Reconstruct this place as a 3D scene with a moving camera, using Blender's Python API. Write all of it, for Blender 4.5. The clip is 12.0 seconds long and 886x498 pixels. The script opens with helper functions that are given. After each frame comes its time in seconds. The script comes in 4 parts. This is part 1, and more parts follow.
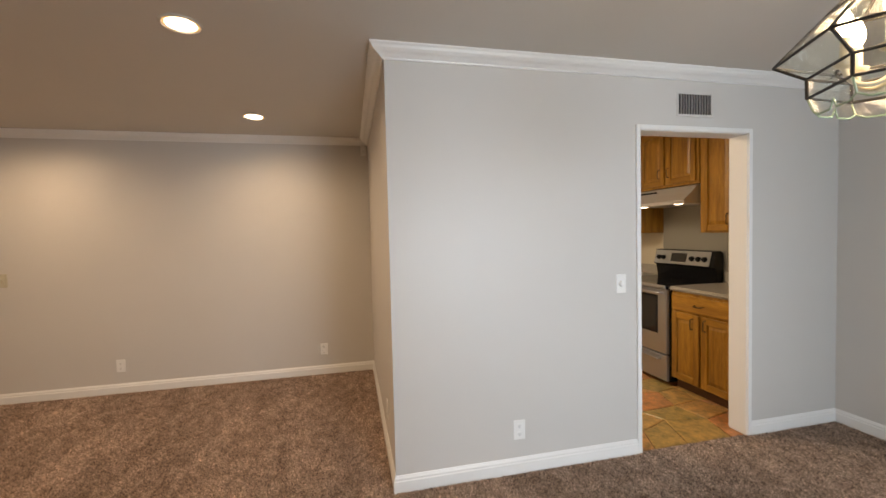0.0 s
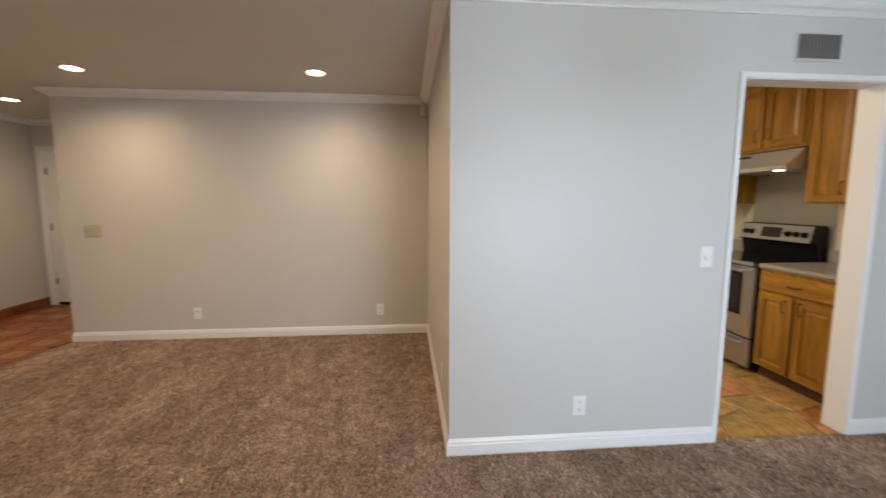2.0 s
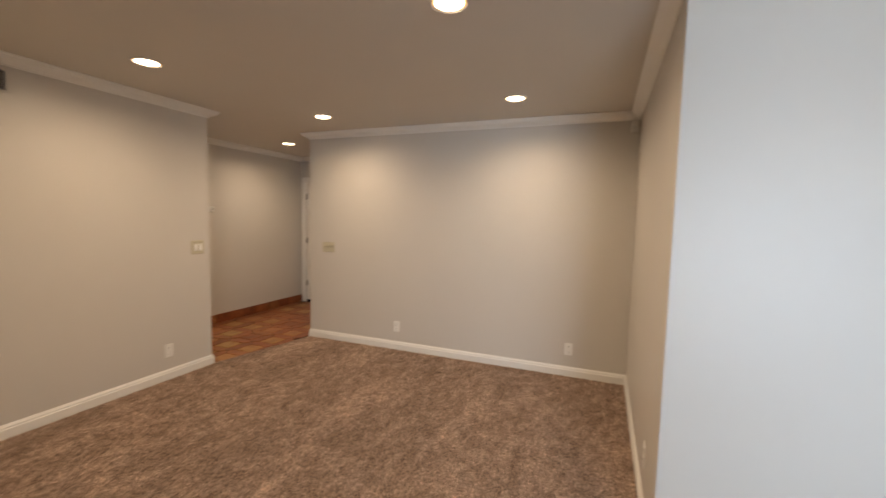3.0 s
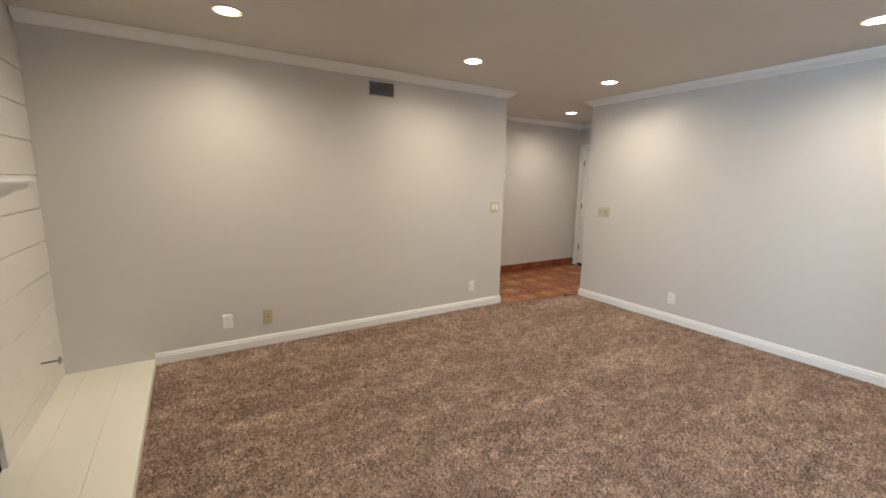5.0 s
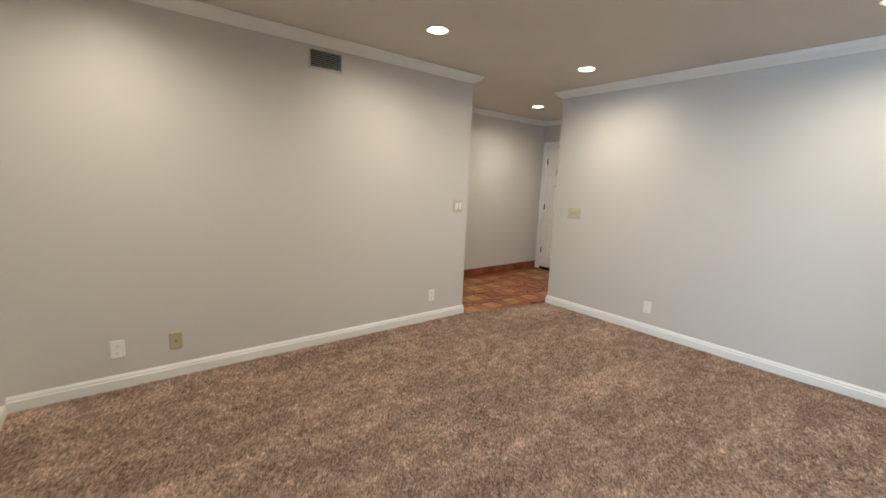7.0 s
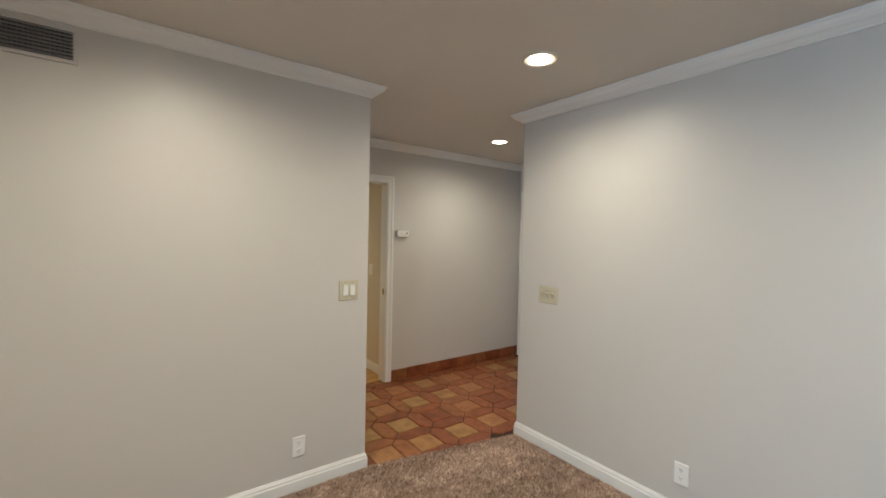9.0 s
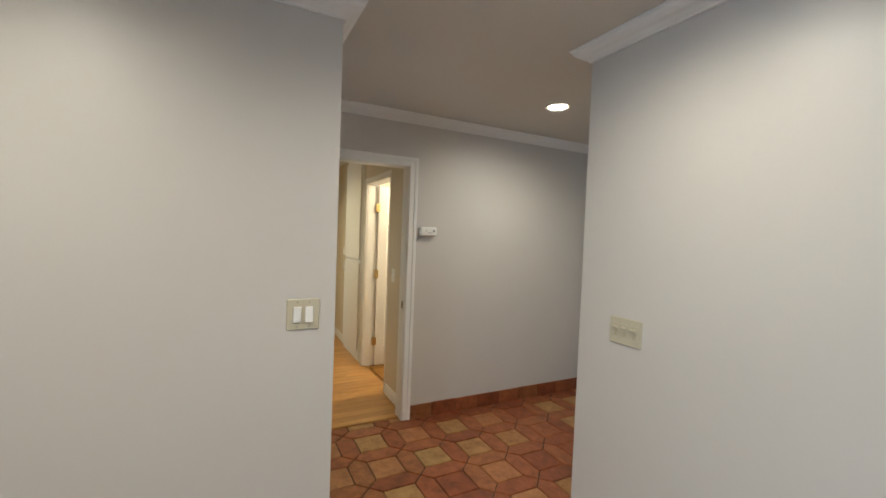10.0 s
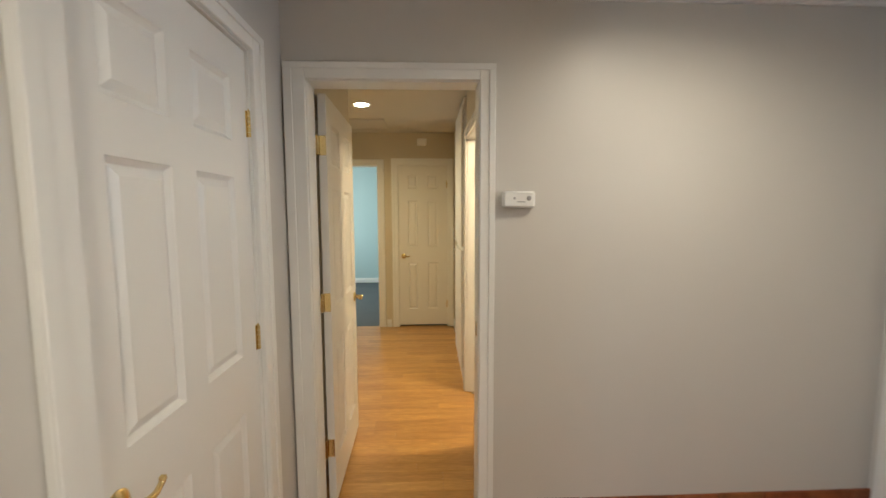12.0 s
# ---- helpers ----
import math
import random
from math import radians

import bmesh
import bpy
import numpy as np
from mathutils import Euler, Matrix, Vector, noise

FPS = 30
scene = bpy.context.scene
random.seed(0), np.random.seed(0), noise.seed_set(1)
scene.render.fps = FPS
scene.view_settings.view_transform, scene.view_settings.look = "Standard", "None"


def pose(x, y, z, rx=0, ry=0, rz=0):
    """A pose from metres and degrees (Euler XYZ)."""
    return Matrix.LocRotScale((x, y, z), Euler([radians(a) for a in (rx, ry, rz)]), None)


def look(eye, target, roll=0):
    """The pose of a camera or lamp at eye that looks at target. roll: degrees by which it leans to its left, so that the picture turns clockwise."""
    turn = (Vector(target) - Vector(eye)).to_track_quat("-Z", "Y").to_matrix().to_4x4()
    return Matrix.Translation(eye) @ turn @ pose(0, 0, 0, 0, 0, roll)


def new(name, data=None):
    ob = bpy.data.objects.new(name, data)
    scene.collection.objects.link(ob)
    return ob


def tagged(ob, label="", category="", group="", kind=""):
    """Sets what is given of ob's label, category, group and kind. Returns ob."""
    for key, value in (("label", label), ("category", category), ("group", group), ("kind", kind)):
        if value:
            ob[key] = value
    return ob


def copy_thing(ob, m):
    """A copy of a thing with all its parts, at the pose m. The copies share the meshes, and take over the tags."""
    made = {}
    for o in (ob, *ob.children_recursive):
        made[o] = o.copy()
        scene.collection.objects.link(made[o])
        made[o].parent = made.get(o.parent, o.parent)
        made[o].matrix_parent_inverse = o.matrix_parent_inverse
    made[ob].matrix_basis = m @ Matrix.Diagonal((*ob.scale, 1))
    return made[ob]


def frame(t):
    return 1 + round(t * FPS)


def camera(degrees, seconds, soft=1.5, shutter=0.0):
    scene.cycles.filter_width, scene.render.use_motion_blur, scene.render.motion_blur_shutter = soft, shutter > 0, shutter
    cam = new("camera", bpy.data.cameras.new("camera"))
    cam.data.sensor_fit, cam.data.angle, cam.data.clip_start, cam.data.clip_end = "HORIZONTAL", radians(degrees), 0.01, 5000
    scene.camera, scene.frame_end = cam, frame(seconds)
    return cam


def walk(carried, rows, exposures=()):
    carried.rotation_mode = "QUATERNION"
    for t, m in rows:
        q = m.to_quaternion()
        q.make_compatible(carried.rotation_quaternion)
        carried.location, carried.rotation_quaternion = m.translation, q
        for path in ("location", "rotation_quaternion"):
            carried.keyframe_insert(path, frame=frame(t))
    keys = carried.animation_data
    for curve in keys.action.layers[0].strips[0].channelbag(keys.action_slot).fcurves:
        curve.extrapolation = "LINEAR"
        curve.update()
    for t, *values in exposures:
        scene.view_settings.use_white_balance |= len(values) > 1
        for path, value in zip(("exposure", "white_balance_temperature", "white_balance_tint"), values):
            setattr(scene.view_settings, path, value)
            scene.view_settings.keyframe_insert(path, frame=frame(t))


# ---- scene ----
cam = camera(94.8, 12.0, shutter=0.4)
PATH = [
    (0, (0.356, 0.041, 1.437), (0.797, 1.99, 1.36), -1.4),
    (0.5, (0.356, 0.073, 1.406), (0.859, 2.005, 1.283), -0.8),
    (1, (0.341, 0.083, 1.396), (0.816, 2.02, 1.248), 0.0),
    (1.5, (0.324, 0.122, 1.364), (0.721, 2.075, 1.208), 0.6),
    (2, (0.339, 0.165, 1.395), (0.515, 2.144, 1.166), 0.1),
    (2.5, (0.307, 0.256, 1.454), (-0.017, 2.222, 1.278), 1.2),
    (2.9, (0.297, 0.417, 1.487), (-0.343, 2.306, 1.344), 1.4),
    (3, (0.305, 0.436, 1.491), (-0.423, 2.292, 1.336), 1.3),
    (3.5, (0.336, 0.499, 1.465), (-0.836, 2.099, 1.209), 0.7),
    (5.3, (0.479, 0.103, 1.447), (-1.212, 1.113, 1.098), 1.4),
    (5.5, (0.463, 0.1, 1.431), (-1.218, 1.116, 1.054), 2.1),
    (6, (0.383, 0.083, 1.4), (-1.268, 1.137, 0.991), 3.4),
    (6.5, (0.203, 0.247, 1.408), (-1.392, 1.406, 1.071), 3.6),
    (7, (-0.034, 0.42, 1.401), (-1.576, 1.651, 1.075), 2.3),
    (7.3, (-0.218, 0.55, 1.411), (-1.73, 1.834, 1.153), 1.4),
    (7.5, (-0.31, 0.657, 1.43), (-1.803, 1.969, 1.209), 0.8),
    (9.3, (-0.996, 2.362, 1.506), (-2.647, 3.491, 1.475), 1.7),
    (9.5, (-1.125, 2.515, 1.489), (-2.819, 3.577, 1.451), 2.2),
    (9.7, (-1.293, 2.663, 1.48), (-3.021, 3.67, 1.437), 2.2),
    (10, (-1.499, 2.875, 1.504), (-3.276, 3.789, 1.436), 2.2),
    (10.5, (-1.783, 3.2765, 1.507), (-3.654, 3.9785, 1.425), 1.4),
    (11, (-2.114, 3.487, 1.505), (-4.033, 4.038, 1.38), 0.7),
    (11.1, (-2.181, 3.528, 1.517), (-4.107, 4.049, 1.388), 0.7),
    (11.5, (-2.420, 3.724, 1.493), (-4.386, 4.058, 1.342), 0.2),
    (12, (-2.703, 3.864, 1.479), (-4.693, 3.947, 1.293), -0.2),
]
EXPOSURES = [
    (0.0, -0.31, 8400, 21),
    (2.0, -0.24, 7500, 18),
    (3.0, -0.13, 7700, 18),
    (3.7, 0.00, 6850, 15),
    (5.3, 0.31, 6050, 8),
    (7.7, 0.27, 5900, 6),
    (9.5, 0.13, 5750, 5),
    (10.5, 0.12, 5550, 5),
    (11.5, 0.25, 5800, 6),
    (12.0, 0.36, 5950, 6),
]
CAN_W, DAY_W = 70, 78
walk(cam, [(t, look(eye, target, roll)) for t, eye, target, roll in PATH], EXPOSURES)

# ---- world and lights ----
world = bpy.data.worlds.new("sky")
scene.world = world
world.use_nodes = True
wn = world.node_tree
sky = wn.nodes.new("ShaderNodeTexSky")
sky.sky_type, sky.sun_disc = "NISHITA", False
sky.sun_elevation, sky.sun_rotation = radians(48), radians(150)
wn.links.new(sky.outputs["Color"], wn.nodes["Background"].inputs["Color"])
wn.nodes["Background"].inputs["Strength"].default_value = 0.1


def lamp(name, kind, m, energy, color, **values):
    data = bpy.data.lights.new(name, kind)
    data.energy, data.color = energy, color
    for key, value in values.items():
        if key == "spot_size":
            data.spot_size = value
        elif key == "spot_blend":
            data.spot_blend = value
        elif key == "soft":
            data.shadow_soft_size = value
        elif key == "disk":
            data.shape, data.size = "DISK", value
        elif key == "spread":
            data.spread = value
        elif key == "size":
            data.shape, data.size, data.size_y = "RECTANGLE", value[0], value[1]
    ob = new(name, data)
    ob.matrix_world = m
    return ob


CEIL = 2.44
PX = 1.85  # middle of the added, unseen patio door
WARM = (1.0, 0.825, 0.61)
CANS = [(-0.39, 3.70), (-0.38, 2.19), (-2.28, 3.76), (-2.47, 2.24), (-2.48, 0.42), (-0.40, 0.45), (-3.73, 4.89)]
for x, y in CANS:
    lamp("can_light_beam", "SPOT", pose(x, y, CEIL - 0.02), CAN_W, WARM, spot_size=radians(171), spot_blend=0.97, soft=0.065)
lamp("corridor_light_beam", "SPOT", pose(-6.51, 3.29, CEIL - 0.02), 78, (1.0, 0.75, 0.37), spot_size=radians(165), spot_blend=1.0, soft=0.065)
lamp("side_room_light", "POINT", pose(-5.3, 5.0, 2.2), 60, (1.0, 0.76, 0.46), soft=0.1)
lamp("kitchen_light", "AREA", pose(1.25, 3.4, 2.42), 54, (1.0, 0.96, 0.82), size=(1.2, 0.6))
lamp("chandelier_light", "POINT", pose(1.676, 0.771, 1.93), 6, (1.0, 0.82, 0.62), soft=0.10)
# sky light falls in and down at an added, unseen patio door; an added lamp beyond throws light straight across
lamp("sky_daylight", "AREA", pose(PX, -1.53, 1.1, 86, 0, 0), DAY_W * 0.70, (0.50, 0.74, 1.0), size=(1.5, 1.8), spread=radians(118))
lamp("outside_daylight_fill", "AREA", look((2.2, -5.4, 0.95), (PX, -1.6, 1.25)), DAY_W * 1.35, (0.68, 0.85, 1.0), size=(2.4, 1.4))
lamp("entry_daylight", "AREA", pose(-3.945, 6.035, 1.70, -90, 0, 0), 0.7, (0.74, 0.86, 1.0), size=(0.46, 0.2), spread=radians(50))
lamp("bedroom_daylight", "AREA", pose(-9.6, 1.3, 1.4, 90, 0, 0), 40, (1.0, 1.0, 0.90), size=(1.4, 1.2))
lamp("hood_lamp", "SPOT", pose(3.36, 3.30, 1.66), 3, WARM, spot_size=radians(130), spot_blend=0.8, soft=0.03)
lamp("hood_lamp", "SPOT", pose(3.36, 3.75, 1.66), 3, WARM, spot_size=radians(130), spot_blend=0.8, soft=0.03)


# ---- materials ----
def material(name, color, rough=0.5, metal=0.0, spec=0.5):
    m = bpy.data.materials.new(name)
    m.use_nodes = True
    b = m.node_tree.nodes["Principled BSDF"]
    b.inputs["Base Color"].default_value = (*color, 1)
    b.inputs["Roughness"].default_value = rough
    b.inputs["Metallic"].default_value = metal
    b.inputs["Specular IOR Level"].default_value = spec
    return m


def node(m, kind, **inputs):
    n = m.node_tree.nodes.new(kind)
    for key, value in inputs.items():
        n.inputs[key.replace("_", " ")].default_value = value
    return n


def wire(m, a, b):
    m.node_tree.links.new(a, b)


def bsdf(m):
    return m.node_tree.nodes["Principled BSDF"]


def coords(m, scale=(1, 1, 1)):
    g = m.node_tree.nodes.new("ShaderNodeNewGeometry")
    mp = m.node_tree.nodes.new("ShaderNodeMapping")
    mp.inputs["Scale"].default_value = scale
    wire(m, g.outputs["Position"], mp.inputs["Vector"])
    return mp.outputs["Vector"]


def noise_tex(m, scale, detail=3, rough=0.55, stretch=(1, 1, 1), distort=0.0):
    n = node(m, "ShaderNodeTexNoise", Scale=scale, Detail=detail, Roughness=rough, Distortion=distort)
    wire(m, coords(m, stretch), n.inputs["Vector"])
    return n.outputs["Fac"]


def ramp(m, fac, stops):
    r = m.node_tree.nodes.new("ShaderNodeValToRGB")
    while len(r.color_ramp.elements) < len(stops):
        r.color_ramp.elements.new(0.5)
    for e, (p, c) in zip(r.color_ramp.elements, stops):
        e.position, e.color = p, (*c, 1)
    wire(m, fac, r.inputs["Fac"])
    return r.outputs["Color"]


def mix(m, fac, a, b, mode="MIX"):
    n = m.node_tree.nodes.new("ShaderNodeMix")
    n.data_type, n.blend_type = "RGBA", mode
    for socket, value in ((n.inputs["Factor"], fac), (n.inputs["A"], a), (n.inputs["B"], b)):
        if isinstance(value, (int, float)):
            socket.default_value = value
        elif isinstance(value, tuple):
            socket.default_value = (*value, 1)
        else:
            wire(m, value, socket)
    return n.outputs["Result"]


def bump(m, fac, strength, distance):
    b = node(m, "ShaderNodeBump", Strength=strength, Distance=distance)
    wire(m, fac, b.inputs["Height"])
    previous = bsdf(m).inputs["Normal"]
    if previous.links:
        wire(m, previous.links[0].from_socket, b.inputs["Normal"])
    wire(m, b.outputs["Normal"], previous)


def paint(name, color, rough=0.55, peel=0.12, vary=0.05):
    m = material(name, color, rough)
    dark = tuple(c * (1 - vary) for c in color)
    wire(m, mix(m, noise_tex(m, 1.7, 4), dark, color), bsdf(m).inputs["Base Color"])
    if peel:
        bump(m, noise_tex(m, 170, 2), peel, 0.002)
        bump(m, noise_tex(m, 9, 2), peel * 0.6, 0.01)
    return m


def object_random(m):
    return m.node_tree.nodes.new("ShaderNodeObjectInfo").outputs["Random"]


WALL = paint("grey_wall_paint", (0.605, 0.585, 0.553), 0.42, 0.10)
CEILING = paint("ceiling_paint", (0.62, 0.59, 0.54), 0.8, 0.22)
CREAM_WALL = paint("cream_wall_paint", (0.62, 0.56, 0.44), 0.5, 0.1)
# the blue cast of window daylight is put into this wall colour
BLUE_WALL = paint("daylight_blue_wall", (0.46, 0.61, 0.63), 0.6, 0.1)
TRIM = paint("white_trim_paint", (0.80, 0.80, 0.78), 0.35, 0.03, 0.03)
DOOR_PAINT = paint("white_door_paint", (0.78, 0.77, 0.74), 0.38, 0.05, 0.03)
BLOCK = paint("white_painted_block", (0.74, 0.72, 0.67), 0.55, 0.35, 0.07)
HEARTH = paint("cream_painted_hearth", (0.82, 0.79, 0.69), 0.45, 0.2, 0.06)
PLASTIC = material("white_plastic", (0.80, 0.80, 0.78), 0.35)
ALMOND = material("almond_plastic", (0.52, 0.485, 0.365), 0.35)
TAN = material("tan_plastic", (0.45, 0.38, 0.25), 0.4)
# slots and latch hole are not cut: dark pieces put in their shade
SLOT = material("slot_shade", (0.02, 0.02, 0.02), 0.6)
BRASS = material("polished_brass", (0.80, 0.63, 0.30), 0.17, 1.0)
bump(BRASS, noise_tex(BRASS, 30), 0.03, 0.002)
DARK_METAL = material("dark_bronze", (0.06, 0.05, 0.045), 0.4, 0.8)
CAME = material("lead_came", (0.035, 0.033, 0.03), 0.45, 0.6)
STEEL = material("brushed_steel", (0.44, 0.46, 0.49), 0.32, 0.9)
bump(STEEL, noise_tex(STEEL, 60, 2, 0.5, (1, 0.05, 20)), 0.08, 0.001)
HOOD_STEEL = material("dull_hood_steel", (0.66, 0.67, 0.68), 0.34, 0.6)
bump(HOOD_STEEL, noise_tex(HOOD_STEEL, 60, 2, 0.5, (20, 0.05, 1)), 0.06, 0.001)
BLACK_GLASS = material("black_glass", (0.012, 0.012, 0.014), 0.06)
BLACK = material("black_enamel", (0.006, 0.006, 0.007), 0.25, 0.0, 0.25)
SOOT = paint("sooty_firebrick", (0.018, 0.016, 0.015), 0.95, 0.5, 0.4)
GRILLE = material("grey_grille", (0.34, 0.34, 0.34), 0.5, 0.3)
PALE_GRILLE = material("pale_grille", (0.52, 0.51, 0.50), 0.5)
DUCT_SHADE = material("duct_shade", (0.035, 0.035, 0.037), 0.8)
KEY_STEEL = material("dull_steel", (0.22, 0.22, 0.22), 0.35, 0.9)
CONCRETE = paint("subfloor", (0.25, 0.22, 0.19), 0.9, 0.3, 0.2)
GROUT = paint("terracotta_grout", (0.05, 0.026, 0.018), 0.9, 0.4, 0.3)
KITCHEN_GROUT = paint("sandy_grout", (0.15, 0.085, 0.04), 0.9, 0.4, 0.3)
SPLASH = paint("grey_backsplash", (0.27, 0.26, 0.23), 0.35, 0.05)

def pile(m, tuft_fac, dark, light):
    """Brown yarn: ragged drifts put the light and shade of pile brushed either way into the colour, and yarn by yarn.
    """
    drift = noise_tex(m, 1.9, 10, 0.72, (1.6, 0.55, 1), 0.4)
    patch = noise_tex(m, 10, 7, 0.72, (1.25, 0.8, 1), 0.5)
    both = mix(m, 0.52, drift, patch)
    tint = ramp(m, both, [(0.38, (0.295, 0.216, 0.168)), (0.475, (0.365, 0.271, 0.215)), (0.53, (0.45, 0.341, 0.274)), (0.62, (0.59, 0.459, 0.375))])
    yarn = ramp(m, tuft_fac, [(dark, (0.34, 0.325, 0.31)), ((dark + light) / 2, (1.02, 1.02, 1.02)), (light, (1.85, 1.82, 1.80))])
    clump = ramp(m, noise_tex(m, 46, 3, 0.6), [(0.34, (0.80, 0.80, 0.79)), (0.5, (1.0, 1.0, 1.0)), (0.66, (1.22, 1.22, 1.21))])
    tint = mix(m, 1.0, tint, clump, "MULTIPLY")
    wire(m, mix(m, 1.0, tint, yarn, "MULTIPLY"), bsdf(m).inputs["Base Color"])


CARPET = material("brown_carpet", (0.2, 0.15, 0.11), 0.95, 0, 0.1)
fine = noise_tex(CARPET, 62, 4, 0.75)
pile(CARPET, fine, 0.34, 0.68)
bump(CARPET, fine, 0.9, 0.014)
bump(CARPET, noise_tex(CARPET, 14, 3), 0.5, 0.02)
YARN = material("brown_yarn", (0.2, 0.15, 0.11), 0.9, 0, 0.1)
pile(YARN, YARN.node_tree.nodes.new("ShaderNodeNewGeometry").outputs["Random Per Island"], 0.0, 1.0)

TERRACOTTA = material("terracotta_tile", (0.4, 0.14, 0.06), 0.42)
base = ramp(TERRACOTTA, object_random(TERRACOTTA), [(0.0, (0.21, 0.058, 0.021)), (0.4, (0.26, 0.076, 0.027)), (0.8, (0.30, 0.098, 0.035)), (1.0, (0.29, 0.115, 0.040))])
blotch = ramp(TERRACOTTA, noise_tex(TERRACOTTA, 11, 6, 0.72), [(0.34, (0.55, 0.50, 0.48)), (0.6, (1.05, 1.05, 1.05)), (0.8, (1.2, 1.25, 1.2))])
wire(TERRACOTTA, mix(TERRACOTTA, 1.0, base, blotch, "MULTIPLY"), bsdf(TERRACOTTA).inputs["Base Color"])
bump(TERRACOTTA, noise_tex(TERRACOTTA, 22, 4), 0.25, 0.006)

SANDY = material("sandy_terracotta_tile", (0.45, 0.27, 0.1), 0.42)
base = ramp(SANDY, object_random(SANDY), [(0.0, (0.37, 0.235, 0.09)), (0.4, (0.36, 0.20, 0.075)), (0.7, (0.37, 0.165, 0.068)), (1.0, (0.38, 0.26, 0.10))])
blotch = ramp(SANDY, noise_tex(SANDY, 10, 6, 0.72), [(0.34, (0.62, 0.52, 0.45)), (0.6, (1.05, 1.03, 1.0)), (0.8, (1.2, 1.2, 1.15))])
wire(SANDY, mix(SANDY, 1.0, base, blotch, "MULTIPLY"), bsdf(SANDY).inputs["Base Color"])
bump(SANDY, noise_tex(SANDY, 22, 4), 0.25, 0.006)

FLAGSTONE = material("kitchen_flagstone", (0.4, 0.2, 0.08), 0.32)
base = ramp(FLAGSTONE, object_random(FLAGSTONE), [(0.0, (0.44, 0.17, 0.065)), (0.35, (0.48, 0.245, 0.095)), (0.7, (0.43, 0.26, 0.09)), (1.0, (0.33, 0.23, 0.08))])
blotch = ramp(FLAGSTONE, noise_tex(FLAGSTONE, 13, 6, 0.74), [(0.36, (0.50, 0.55, 0.46)), (0.5, (1.0, 0.97, 0.95)), (0.66, (1.5, 1.36, 1.3))])
wire(FLAGSTONE, mix(FLAGSTONE, 1.0, base, blotch, "MULTIPLY"), bsdf(FLAGSTONE).inputs["Base Color"])
bump(FLAGSTONE, noise_tex(FLAGSTONE, 15, 4), 0.4, 0.01)


def wood(name, light, dark, stretch, rough, scale=9):
    m = material(name, light, rough)
    grain = noise_tex(m, scale, 6, 0.65, stretch, 0.4)
    fine_grain = noise_tex(m, scale * 7, 3, 0.6, stretch)
    a = ramp(m, grain, [(0.35, dark), (0.65, light)])
    b = ramp(m, fine_grain, [(0.3, (0.80, 0.78, 0.74)), (0.7, (1.08, 1.08, 1.08))])
    c = ramp(m, object_random(m), [(0.0, (0.84, 0.81, 0.76)), (0.5, (1, 1, 1)), (1.0, (1.08, 1.07, 1.03))])
    wire(m, mix(m, 1.0, mix(m, 1.0, a, b, "MULTIPLY"), c, "MULTIPLY"), bsdf(m).inputs["Base Color"])
    bump(m, fine_grain, 0.1, 0.002)
    return m


OAK_FLOOR = wood("oak_strip", (0.59, 0.335, 0.105), (0.46, 0.240, 0.068), (2.2, 0.25, 1), 0.28)
OAK = wood("honey_oak", (0.45, 0.228, 0.040), (0.24, 0.108, 0.016), (2.2, 2.2, 0.22), 0.36)
OAK_SIDE = wood("honey_oak_rail", (0.44, 0.222, 0.039), (0.24, 0.108, 0.016), (2.2, 0.22, 2.2), 0.36)
COUNTER = material("laminate_counter", (0.36, 0.33, 0.28), 0.3)
wire(COUNTER, ramp(COUNTER, noise_tex(COUNTER, 160, 2), [(0.35, (0.27, 0.245, 0.21)), (0.65, (0.42, 0.39, 0.34))]), bsdf(COUNTER).inputs["Base Color"])
GREY_CARPET = paint("slate_carpet", (0.11, 0.125, 0.135), 0.95, 0.7, 0.3)

GLASS = material("clear_glass", (1.0, 1.0, 1.0), 0.02)
bsdf(GLASS).inputs["Transmission Weight"].default_value = 1.0
bsdf(GLASS).inputs["IOR"].default_value = 1.45
# thin bevelled glass: clear, with a wavy gloss that grows at grazing angles
BEVEL_GLASS = material("bevelled_glass", (0.95, 0.97, 0.93), 0.12, 1.0)
bump(BEVEL_GLASS, noise_tex(BEVEL_GLASS, 14, 2), 0.08, 0.02)
clear = BEVEL_GLASS.node_tree.nodes.new("ShaderNodeBsdfTransparent")
clear.inputs["Color"].default_value = (0.985, 0.99, 0.975, 1)
blend = BEVEL_GLASS.node_tree.nodes.new("ShaderNodeMixShader")
facing = node(BEVEL_GLASS, "ShaderNodeLayerWeight", Blend=0.5).outputs["Facing"]
wire(BEVEL_GLASS, ramp(BEVEL_GLASS, facing, [(0.0, (0.04, 0.04, 0.04)), (0.6, (0.10, 0.10, 0.10)), (1.0, (0.5, 0.5, 0.5))]), blend.inputs["Fac"])
wire(BEVEL_GLASS, clear.outputs["BSDF"], blend.inputs[1])
wire(BEVEL_GLASS, bsdf(BEVEL_GLASS).outputs["BSDF"], blend.inputs[2])
wire(BEVEL_GLASS, blend.outputs["Shader"], BEVEL_GLASS.node_tree.nodes["Material Output"].inputs["Surface"])
GLASS_EDGE = material("ground_glass_edge", (0.30, 0.40, 0.27), 0.2)
CREAM_ENAMEL = material("cream_enamel", (0.60, 0.54, 0.40), 0.3)


def glowing(name, color, strength):
    m = material(name, color, 0.5)
    bsdf(m).inputs["Emission Color"].default_value = (*color, 1)
    bsdf(m).inputs["Emission Strength"].default_value = strength
    return m


